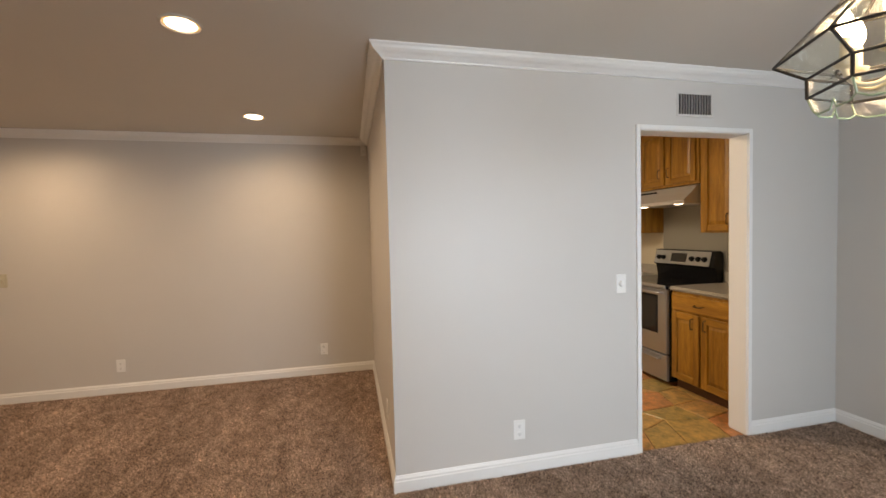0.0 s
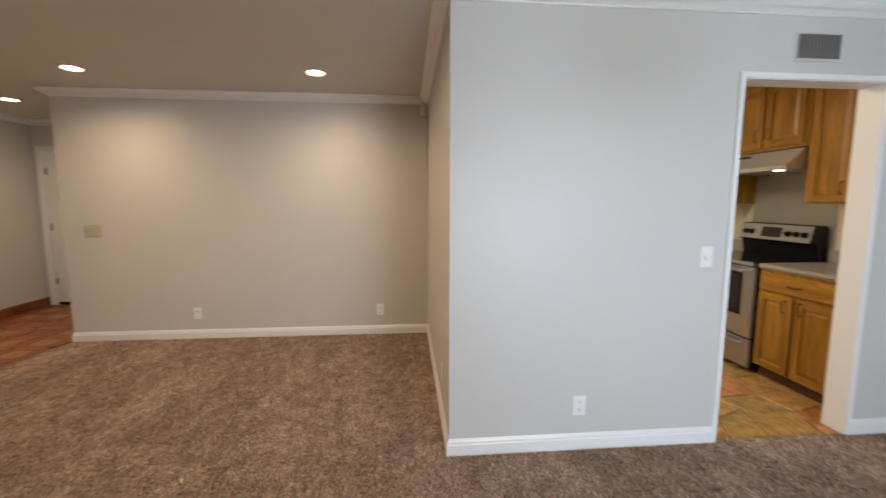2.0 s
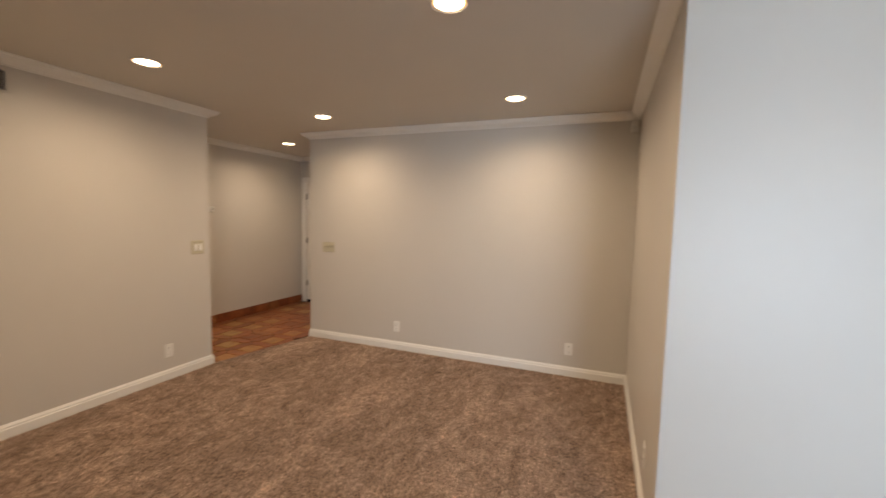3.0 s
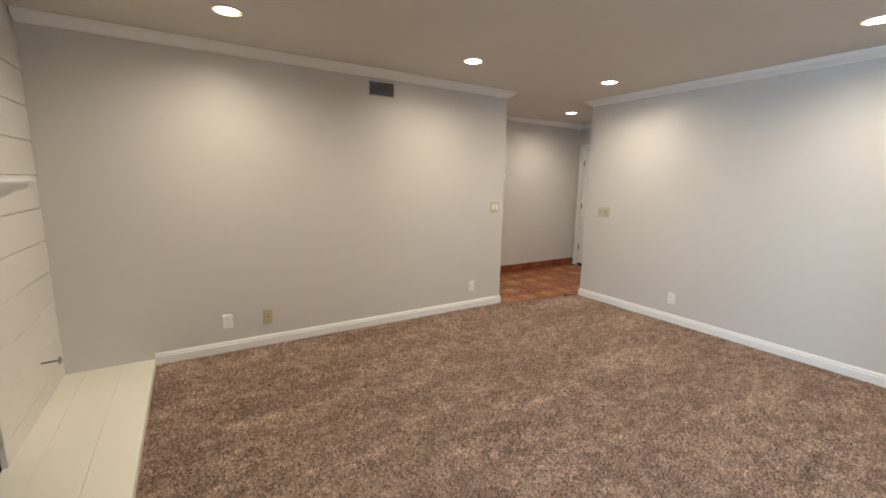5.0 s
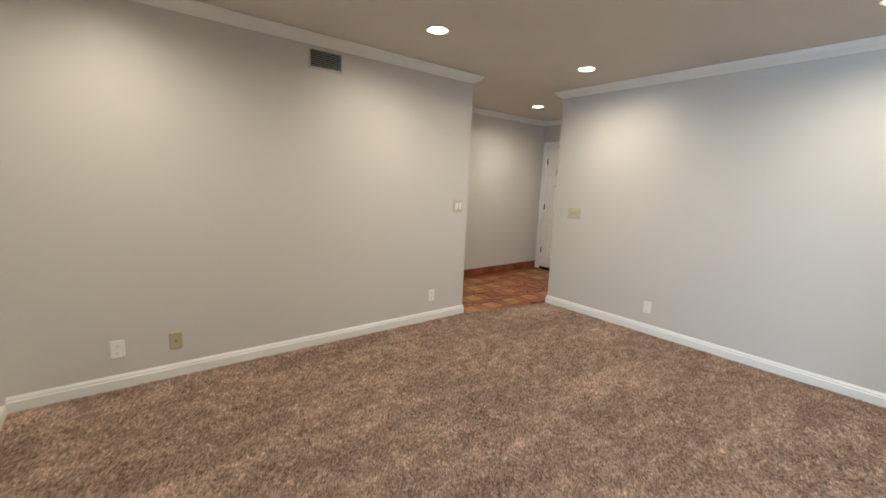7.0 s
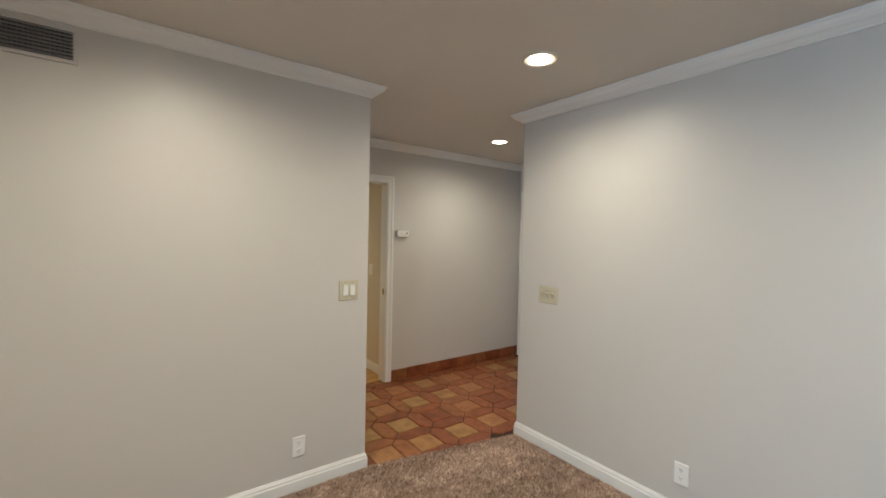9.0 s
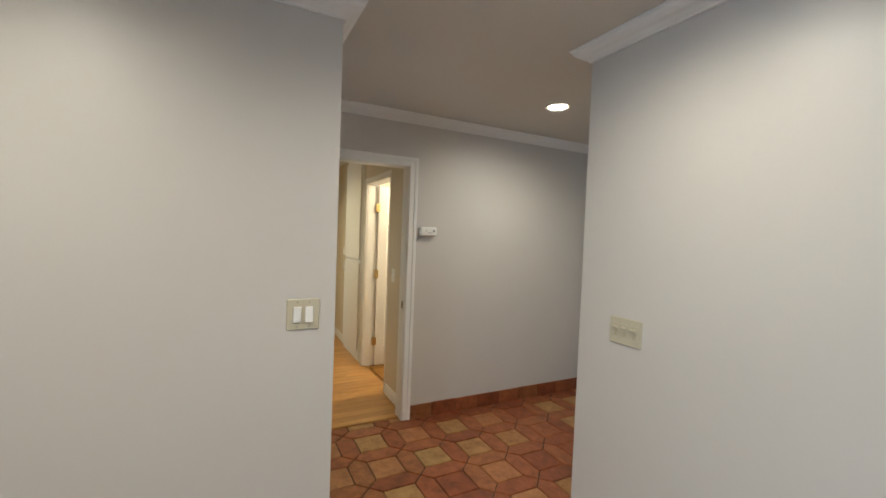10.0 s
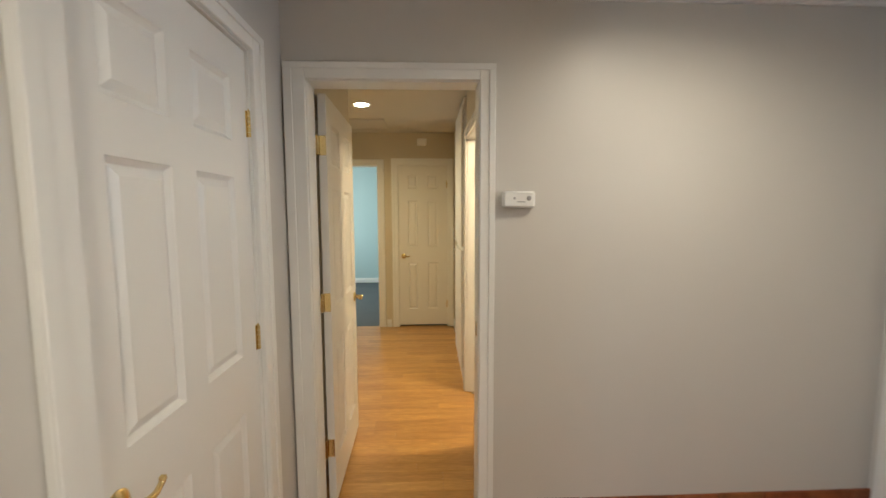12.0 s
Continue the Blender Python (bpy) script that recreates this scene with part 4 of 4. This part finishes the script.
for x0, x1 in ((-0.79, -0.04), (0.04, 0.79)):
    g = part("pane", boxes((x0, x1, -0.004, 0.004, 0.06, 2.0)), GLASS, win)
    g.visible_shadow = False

# ---- kitchen ----
CF = 3.14


def wire_pull(ob, m, length=0.09):
    bm = bmesh.new()
    h = length / 2
    tube(bm, [m @ Vector(v) for v in ((0, 0.0, -h), (0, -0.022, -h + 0.002), (0, -0.028, -h + 0.010), (0, -0.028, h - 0.010), (0, -0.022, h - 0.002), (0, 0.0, h))], 0.004, 8)
    part("handle", bm, DARK_METAL, ob, "dark wire pull", smooth=True)


def cabinet_door(ob, x0, x1, z0, z1, arch, pull, y=0.0):
    """Raised-panel oak door in front of a carcass; front faces -y."""
    s = 0.055
    d = part("door", boxes((x0, x0 + s, y - 0.02, y, z0, z1), (x1 - s, x1, y - 0.02, y, z0, z1), bevel=0.004), OAK, ob)
    part("rail", boxes((x0 + s, x1 - s, y - 0.0195, y, z0, z0 + s), bevel=0.003), OAK_SIDE, d)
    w = x1 - x0 - 2 * s
    bm = bmesh.new()
    if arch:
        top = [(x0 + s + w * i / 10, z1 - s - 0.045 + 0.045 * math.sin(math.pi * i / 10)) for i in range(11)]
        prism(bm, [(x0 + s, z1), *top, (x1 - s, z1)], -0.0195, 0.0, Matrix.Translation((0, y, 0)) @ Matrix(((1, 0, 0, 0), (0, 0, 1, 0), (0, 1, 0, 0), (0, 0, 0, 1))))
    else:
        top = None
        box(bm, x0 + s, x1 - s, y - 0.0195, y, z1 - s, z1, bevel=0.003)
    part("rail", bm, OAK_SIDE, d)
    bm = bmesh.new()
    outline = [(x0 + s, z0 + s), (x1 - s, z0 + s)] + (top[::-1] if arch else [(x1 - s, z1 - s), (x0 + s, z1 - s)])
    cx_, cz_ = (x0 + x1) / 2, (z0 + z1) / 2
    a = [bm.verts.new((px, y - 0.006, pz)) for px, pz in outline]
    b = [bm.verts.new((px + (0.03 if px < cx_ - 1e-4 else -0.03 if px > cx_ + 1e-4 else 0), y - 0.016, pz + (0.03 if pz < cz_ else -0.03))) for px, pz in outline]
    n = len(a)
    for k in range(n):
        bm.faces.new((a[k], a[(k + 1) % n], b[(k + 1) % n], b[k]))
    bm.faces.new(b)
    part("panel", bm, OAK, d)
    if pull:
        wire_pull(d, pose(pull[0], y - 0.02, pull[1]))
    return d


# local frames: x runs with decreasing y in the room, -y towards the aisle
base_unit = thing("base_cabinet", pose(CF + 0.02, 3.142, 0, 0, 0, -90), "honey oak base cabinet with a drawer and two doors", "cabinet")
part("body", boxes((0.0, 0.735, 0.0, 0.60, 0.09, 0.875), bevel=0.002), OAK, base_unit)
part("toe_kick", boxes((0.0, 0.735, 0.055, 0.60, 0.0, 0.09)), wood("dark_oak", (0.12, 0.05, 0.02), (0.07, 0.03, 0.012), (2, 0.3, 2), 0.5), base_unit, "dark recessed toe kick")
drawer = part("drawer_front", boxes((0.012, 0.60, -0.02, 0.0, 0.715, 0.850), bevel=0.005), OAK_SIDE, base_unit)
bm = bmesh.new()
tube(bm, [(0.27, -0.02, 0.782), (0.272, -0.044, 0.778), (0.30, -0.048, 0.775), (0.33, -0.048, 0.775), (0.352, -0.044, 0.778), (0.354, -0.02, 0.782)], 0.004)
part("handle", bm, DARK_METAL, drawer, "dark wire pull", smooth=True)
cabinet_door(base_unit, 0.012, 0.302, 0.10, 0.695, False, (0.245, 0.62))
cabinet_door(base_unit, 0.330, 0.620, 0.10, 0.695, False, (0.375, 0.63))

bm = boxes((CF - 0.012, XE - 0.004, YK + 0.137, 3.148, 0.877, 0.915))
front = [e for e in bm.edges if all(v.co.x < CF for v in e.verts) and abs(e.verts[0].co.y - e.verts[1].co.y) > 0.1]
bmesh.ops.bevel(bm, geom=front, offset=0.016, segments=4, affect="EDGES")
top = thing("worktop", pose(0, 0, 0), "beige-grey laminate worktop with a rounded front edge", "worktop")
part("slab", bm, COUNTER, top, smooth=True)
part("upstand", boxes((XE - 0.022, XE - 0.003, YK + 0.137, 3.148, 0.916, 1.02), bevel=0.003), COUNTER, top)
top = thing("worktop", pose(0, 0, 0), "beige-grey laminate worktop beyond the stove", "worktop")
part("slab", boxes((CF - 0.012, XE - 0.004, 3.935, 5.19, 0.877, 0.915), bevel=0.008), COUNTER, top)
part("upstand", boxes((XE - 0.022, XE - 0.003, 3.935, 5.19, 0.916, 1.02), bevel=0.003), COUNTER, top)
unit = thing("base_cabinet", pose(CF + 0.02, 5.19, 0, 0, 0, -90), "honey oak base cabinet beyond the stove", "cabinet")
part("body", boxes((0.0, 1.25, 0.0, 0.60, 0.0, 0.875), bevel=0.002), OAK, unit)
cabinet_door(unit, 0.03, 0.60, 0.10, 0.695, False, None)
cabinet_door(unit, 0.64, 1.22, 0.10, 0.695, False, None)

upper = thing("wall_cabinet", pose(3.44, 3.118, 0, 0, 0, -90), "tall honey oak wall cabinet with a raised-panel door", "cabinet")
part("body", boxes((0.0, 0.71, 0.0, 0.315, 1.385, 2.43), bevel=0.002), OAK, upper)
cabinet_door(upper, 0.035, 0.345, 1.40, 2.40, True, (0.30, 1.50))
cabinet_door(upper, 0.365, 0.675, 1.40, 2.40, True, (0.41, 1.50))
upper = thing("wall_cabinet", pose(3.44, 3.905, 0, 0, 0, -90), "short honey oak wall cabinet over the range hood", "cabinet")
part("body", boxes((0.0, 0.775, 0.0, 0.315, 1.835, 2.43), bevel=0.002), OAK, upper)
cabinet_door(upper, 0.03, 0.365, 1.86, 2.41, True, (0.315, 1.975))
cabinet_door(upper, 0.395, 0.745, 1.86, 2.41, True, (0.435, 1.975))
upper = thing("wall_cabinet", pose(3.44, 5.19, 0, 0, 0, -90), "honey oak wall cabinet beyond the stove", "cabinet")
part("body", boxes((0.0, 1.27, 0.0, 0.315, 1.385, 2.43), bevel=0.002), OAK, upper)
cabinet_door(upper, 0.65, 1.24, 1.40, 2.40, True, None)

structure("backsplash", boxes((XE - 0.006, XE + 0.001, 3.13, 3.925, 0.9, 1.84)), SPLASH, "plain grey panel behind the stove", "backsplash")

# range hood
hood = thing("range_hood", pose(XE - 0.002, 3.512, 1.655, 0, 0, -90), "stainless steel under-cabinet range hood, lamps lit", "range hood")
bm = bmesh.new()
side = [(0.0, 0.0), (-0.47, 0.0), (-0.485, 0.03), (-0.40, 0.095), (-0.33, 0.17), (0.0, 0.17)]
prism(bm, side, -0.375, 0.375, Matrix(((0, 0, 1, 0), (1, 0, 0, 0), (0, 1, 0, 0), (0, 0, 0, 1))))
part("canopy", bm, HOOD_STEEL, hood)
bm = boxes((-0.33, -0.08, -0.003, 0.003, -0.016, 0.016), bevel=0.0015)
bmesh.ops.transform(bm, matrix=pose(0, -0.366, 0.132, 43), verts=bm.verts)
part("control_strip", bm, BLACK, hood, "black control strip")
for x in (-0.22, 0.24):
    part("lamp_lens", boxes((x - 0.03, x + 0.03, -0.43, -0.38, -0.004, 0.001), bevel=0.002), HOOD_GLOW, hood, "lit lamp lens")

# stove
stove = thing("electric_stove", pose(XE - 0.02, 3.54, 0, 0, 0, -90), "stainless steel electric stove with a black glass cooktop", "stove")
part("body", boxes((-0.38, 0.38, -0.585, 0.0, 0.03, 0.895), bevel=0.004), BLACK, stove, "black enamel body")
bm = boxes((-0.384, 0.384, -0.635, -0.06, 0.896, 0.915), bevel=0.006)
part("cooktop", bm, BLACK_GLASS, stove, "black glass cooktop")
part("front_trim", boxes((-0.384, 0.384, -0.646, -0.632, 0.885, 0.918), bevel=0.006), STEEL, stove, "steel cooktop edge")
oven = part("oven_door", boxes((-0.376, 0.376, -0.625, -0.586, 0.285, 0.880), bevel=0.006), STEEL, stove, "brushed steel oven door")
part("window", boxes((-0.255, 0.255, -0.629, -0.622, 0.48, 0.80), bevel=0.004), BLACK_GLASS, oven, "dark oven window")
part("window_bezel", boxes((-0.275, 0.275, -0.627, -0.62, 0.46, 0.82), bevel=0.003), BLACK, oven)
bm = bmesh.new()
tube(bm, [(-0.33, -0.62, 0.845), (-0.325, -0.66, 0.845), (-0.28, -0.672, 0.845), (0.28, -0.672, 0.845), (0.325, -0.66, 0.845), (0.33, -0.62, 0.845)], 0.013, 10)
part("handle", bm, STEEL, oven, smooth=True)
dr = part("drawer", boxes((-0.376, 0.376, -0.622, -0.586, 0.035, 0.272), bevel=0.006), STEEL, stove, "brushed steel drawer")
bm = bmesh.new()
tube(bm, [(-0.30, -0.618, 0.235), (-0.295, -0.648, 0.235), (-0.26, -0.655, 0.235), (0.26, -0.655, 0.235), (0.295, -0.648, 0.235), (0.30, -0.618, 0.235)], 0.011, 10)
part("handle", bm, STEEL, dr, smooth=True)
bm = bmesh.new()
guard = [(-0.005, 0.90), (-0.06, 0.90), (-0.085, 1.045), (-0.115, 1.055), (-0.075, 1.205), (-0.03, 1.21), (-0.005, 1.19)]
prism(bm, guard, -0.378, 0.378, Matrix(((0, 0, 1, 0), (1, 0, 0, 0), (0, 1, 0, 0), (0, 0, 0, 1))))
back = part("backguard", bm, BLACK, stove, "black backguard")
tilt = math.degrees(math.atan2(0.04, 0.15))


def on_guard(bm, x, up):
    t = up / 0.155
    bmesh.ops.transform(bm, matrix=pose(x, -0.1165 + 0.04 * t, 1.055 + 0.15 * t, -tilt), verts=bm.verts)
    return bm


part("control_panel", on_guard(boxes((-0.372, 0.330, -0.003, 0.004, -0.072, 0.072), bevel=0.002), 0, 0.0775), STEEL, back, "brushed steel control panel")
part("display", on_guard(boxes((-0.10, 0.10, -0.006, 0.0, -0.045, 0.045), bevel=0.002), -0.045, 0.0775), BLACK_GLASS, back, "dark clock display")
for x in (-0.31, -0.245, 0.125, 0.20, 0.275):
    bm = bmesh.new()
    rod(bm, (0, -0.003, 0), (0, -0.012, 0), 0.027, 0.025, 18)
    rod(bm, (0, -0.012, 0), (0, -0.030, 0), 0.021, 0.018, 18)
    part("knob", on_guard(bm, x, 0.07), BLACK, back, "black knob", smooth=True)

# ---- pieces of floors and the chimney, last ----
random.seed(4)


def slab_mesh(name, outline, depth, chamfer, mat):
    bm = bmesh.new()
    c = sum((Vector(p) for p in outline), Vector((0, 0))) / len(outline)
    low = [bm.verts.new((x, y, -depth)) for x, y in outline]
    mid = [bm.verts.new((x, y, -chamfer)) for x, y in outline]
    high = []
    for x, y in outline:
        d = (c - Vector((x, y))).normalized() * chamfer * 1.4
        high.append(bm.verts.new((x + d.x, y + d.y, 0)))
    n = len(outline)
    for a, b in ((low, mid), (mid, high)):
        for k in range(n):
            bm.faces.new((a[k], a[(k + 1) % n], b[(k + 1) % n], b[k]))
    bm.faces.new(high)
    return mesh_of(name, bm, mat)


# hall terracotta: squares framed by pointed pickets
P, S, J = 0.333, 0.102, 0.0040
h = P / 2
hall = structure("hall_floor", boxes((XH - 0.06, XA + 0.02, YB - 0.02, YE + 0.1, -0.034, -0.014)), GROUT, "terracotta tile floor of squares and pointed pickets", "floor")
square_red = slab_mesh("tile", [(-S + J, -S + J), (S - J, -S + J), (S - J, S - J), (-S + J, S - J)], 0.01, 0.003, TERRACOTTA)
square_sand = slab_mesh("tile", [(-S + J, -S + J), (S - J, -S + J), (S - J, S - J), (-S + J, S - J)], 0.01, 0.003, SANDY)
q = h - S
pick_x = slab_mesh("tile", [(-h + J * 1.4, 0), (-S + J * 0.4, -q + J), (S - J * 0.4, -q + J), (h - J * 1.4, 0), (S - J * 0.4, q - J), (-S + J * 0.4, q - J)], 0.01, 0.003, TERRACOTTA)
pick_y = slab_mesh("tile", [(0, -h + J * 1.4), (q - J, -S + J * 0.4), (q - J, S - J * 0.4), (0, h - J * 1.4), (-q + J, S - J * 0.4), (-q + J, -S + J * 0.4)], 0.01, 0.003, TERRACOTTA)
for i in range(-2, 4):
    for j in range(-2, 8):
        cx, cy = -3.94 + P * i, 3.78 + P * j
        for me, x, y in ((square_sand if random.random() < 0.86 else square_red, cx, cy), (pick_x, cx, cy + h), (pick_y, cx + h, cy)):
            if XH - 0.17 < x < XA + 0.02 and YB - 0.05 < y < YE + 0.05:
                t = part("tile", me, None, hall)
                t.matrix_world = pose(x, y, -0.006 + random.uniform(-0.001, 0.001), random.uniform(-0.25, 0.25), random.uniform(-0.25, 0.25), random.uniform(-0.6, 0.6))

# terracotta skirting of the hall
skirt_ob = structure("tile_skirting", boxes((XH, XH + 0.004, HR + 0.07, YE, 0.0, 0.104)), GROUT, "row of terracotta skirting tiles on the hall wall", "skirting")
bm = boxes((0.0, 0.012, -0.1105, 0.1105, -0.006, 0.11), bevel=0.0025)
me = mesh_of("tile", bm, TERRACOTTA)
for k in range(9):
    y = HR + 0.07 + 0.071 + 0.226 * k + 0.015
    if y - 0.1 < YE:
        t = part("tile", me, None, skirt_ob)
        t.matrix_world = pose(XH + 0.001, y, random.uniform(-0.002, 0.001), 0, 0, random.uniform(-0.3, 0.3))

# kitchen flagstones on a jittered grid
kfloor = structure("kitchen_floor", boxes((XC + 0.12, XE, YK + 0.01, 5.2, -0.034, -0.012)), KITCHEN_GROUT, "multicoloured flagstone-pattern kitchen floor", "floor")
nx, ny = 12, 11
grid = {}
for i in range(nx + 1):
    for j in range(ny + 1):
        gx = 0.66 + 0.27 * i + random.uniform(-0.075, 0.075) + 0.10 * (j % 2)
        gy = YK + 0.012 + 0.272 * j + (0 if j == 0 else random.uniform(-0.075, 0.075))
        grid[i, j] = (min(max(gx, 0.765) if i else 0.765, XE - 0.01), min(gy, 5.19))
for i in range(nx):
    for j in range(ny):
        quad = [grid[i, j], grid[i + 1, j], grid[i + 1, j + 1], grid[i, j + 1]]
        c = Vector((sum(p[0] for p in quad) / 4, sum(p[1] for p in quad) / 4))
        pts = []
        for a, b in zip(quad, quad[1:] + quad[:1]):
            a, b = Vector(a), Vector(b)
            a2 = a + (c - a) * 0.03
            m_ = (a + b) / 2
            m_ += (c - m_) * random.uniform(0.015, 0.07)
            pts += [tuple(a2 - c), tuple(m_ - c)]
        t = part("stone", slab_mesh("stone", pts, 0.012, 0.004, FLAGSTONE), None, kfloor)
        t.matrix_world = pose(c.x, c.y, -0.004 + random.uniform(-0.001, 0.001))

# oak strips of the corridor, laid across it
oak = structure("corridor_floor", boxes((XD - 0.04, XH - 0.062, YM, YN + 0.1, -0.034, -0.022), (-6.3, XH - 0.12, YN + 0.1, 6.1, -0.034, -0.006)), OAK_SIDE, "honey oak strip floor laid across the corridor", "floor")
wide = 0.083
x = XH - 0.064
strip_cache = {}
while x > XD - 0.03:
    y = YM - random.choice((0.0, 0.15, 0.3, 0.45))
    while y < YN + 0.06:
        length = random.choice((0.6, 0.75, 0.9, 1.2))
        y0, y1 = max(y, YM), min(y + length, YN + 0.06)
        key = round(y1 - y0, 3)
        if key > 0.01:
            if key not in strip_cache:
                strip_cache[key] = mesh_of("plank", boxes((-wide + 0.0005, 0.0, 0.0, key - 0.0005, -0.016, 0.0), bevel=0.0006), OAK_FLOOR)
            t = part("plank", strip_cache[key], None, oak)
            t.matrix_world = pose(x, y0, -0.003 + random.uniform(-0.0003, 0.0003))
        y += length
    x -= wide
structure("threshold", boxes((XH - 0.075, XH - 0.055, HL, HR, -0.02, 0.004), bevel=0.003), OAK_SIDE, "narrow oak threshold strip between tile and oak", "threshold")

# chimney blocks: courses of slump block, and the painted hearth
wall = structure("chimney_face", boxes((XB, -2.15, YF - 0.104, YF - 0.014, 0.05, TOP - 0.001), (-1.25, -0.13, YF - 0.104, YF - 0.014, 0.05, TOP - 0.001), (-2.15, -1.25, YF - 0.104, YF - 0.014, 0.81, TOP - 0.001)), BLOCK, "white painted block chimney wall in level courses", "wall")
C, L = 0.2135, 0.405
half = {}


def level_block(length, height, joint):
    """Worn along its bed joints only: the upright joints are filled with paint."""
    bm = boxes((0.0, length, -0.06, 0.0, joint / 2, height - joint / 2))
    bmesh.ops.bevel(bm, geom=[e for e in bm.edges if abs(e.verts[0].co.x - e.verts[1].co.x) > 0.01], offset=joint, segments=1, affect="EDGES")
    return bm


def block_mesh(length, height, joint):
    key = (round(length, 3), round(height, 3), joint)
    if key not in half:
        half[key] = mesh_of("block", level_block(length, height, joint), BLOCK)
    return half[key]


for row in range(11):
    z0 = 0.16 + C * (row - 1) if row else 0.05
    z1 = min(0.16 + C * row, TOP)
    if z1 - z0 < 0.05:
        continue
    cuts = [XB]
    x = XB + (L if row % 2 else L / 2)
    while x < -0.15:
        cuts.append(x)
        x += L
    cuts.append(-0.13)
    for a, b in zip(cuts, cuts[1:]):
        spans = [(a, b)]
        if z1 < 0.81:
            spans = [(a, min(b, -2.115)), (max(a, -1.285), b)]
        for p0, p1 in spans:
            if p1 - p0 > 0.03:
                t = part("block", block_mesh(p1 - p0, z1 - z0, random.choice((0.004, 0.005) if row > 5 else (0.0012, 0.003, 0.004))), None, wall)
                t.matrix_world = pose(p0, YF + random.uniform(-0.0002, 0.0002), z0)

hearth = structure("hearth", boxes((XB, -0.13, YF - 0.1, -0.170, -0.03, 0.040)), HEARTH, "low cream painted brick hearth before the fireplace", "hearth")
for y0, y1, shift in ((YF - 0.03, -0.572, 0.0), (-0.572, -0.362, 0.2), (-0.362, -0.165, 0.05)):
    x = XB - shift
    while x < -0.14:
        a, b = max(x, XB), min(x + 0.62, -0.13)
        t = part("brick", boxes((a + 0.0003, b - 0.0003, y0 + 0.0005, y1 - 0.0005, -0.03, 0.05), bevel=0.0014), HEARTH, hearth)
        x += 0.62

# carpet pile: single yarns leaning every way
rng = np.random.default_rng(7)
tuft_x = np.concatenate([rng.uniform(XB, XC, 560000), rng.uniform(XC, XE, 160000), rng.uniform(-0.11, XE, 240000)])
tuft_y = np.concatenate([rng.uniform(-0.16, YA, 560000), rng.uniform(0.7, YK, 160000), np.where(rng.random(240000) < 0.73, rng.uniform(YS, -0.16, 240000), 9.0)])
dining = (tuft_x > XC) & (tuft_y > 5)
tuft_y = np.where(dining, rng.uniform(-0.16, 0.7, len(tuft_y)), tuft_y)
edge = XB + (tuft_y - YB) * (XA - XB) / (YA - YB)
keep = (tuft_x > np.where(tuft_y > YB, edge, XB)) & (tuft_y < 5)
tuft_x, tuft_y = tuft_x[keep], tuft_y[keep]
count = len(tuft_x)
lean = rng.uniform(0, 2 * np.pi, count)
turn = rng.uniform(0, 2 * np.pi, count)
tall = rng.uniform(0.005, 0.013, count)
wide = rng.uniform(0.003, 0.005, count)
reach = rng.uniform(0.3, 1.5, count) * tall
verts = np.zeros((count, 3, 3), dtype=np.float32)
for k, sign in ((0, -1), (1, 1)):
    verts[:, k, 0] = tuft_x + sign * wide * np.cos(turn)
    verts[:, k, 1] = tuft_y + sign * wide * np.sin(turn)
    verts[:, k, 2] = -0.002
verts[:, 2, 0] = tuft_x + reach * np.cos(lean)
verts[:, 2, 1] = tuft_y + reach * np.sin(lean)
verts[:, 2, 2] = tall
me = bpy.data.meshes.new("carpet_pile")
me.vertices.add(count * 3)
me.vertices.foreach_set("co", verts.ravel())
me.loops.add(count * 3)
me.loops.foreach_set("vertex_index", np.arange(count * 3, dtype=np.int32))
me.polygons.add(count)
me.polygons.foreach_set("loop_start", np.arange(0, count * 3, 3, dtype=np.int32))
me.update()
me.materials.append(YARN)
tagged(new("carpet_pile", me), "short brown carpet pile standing from the carpet", "carpet pile", kind="stuff")
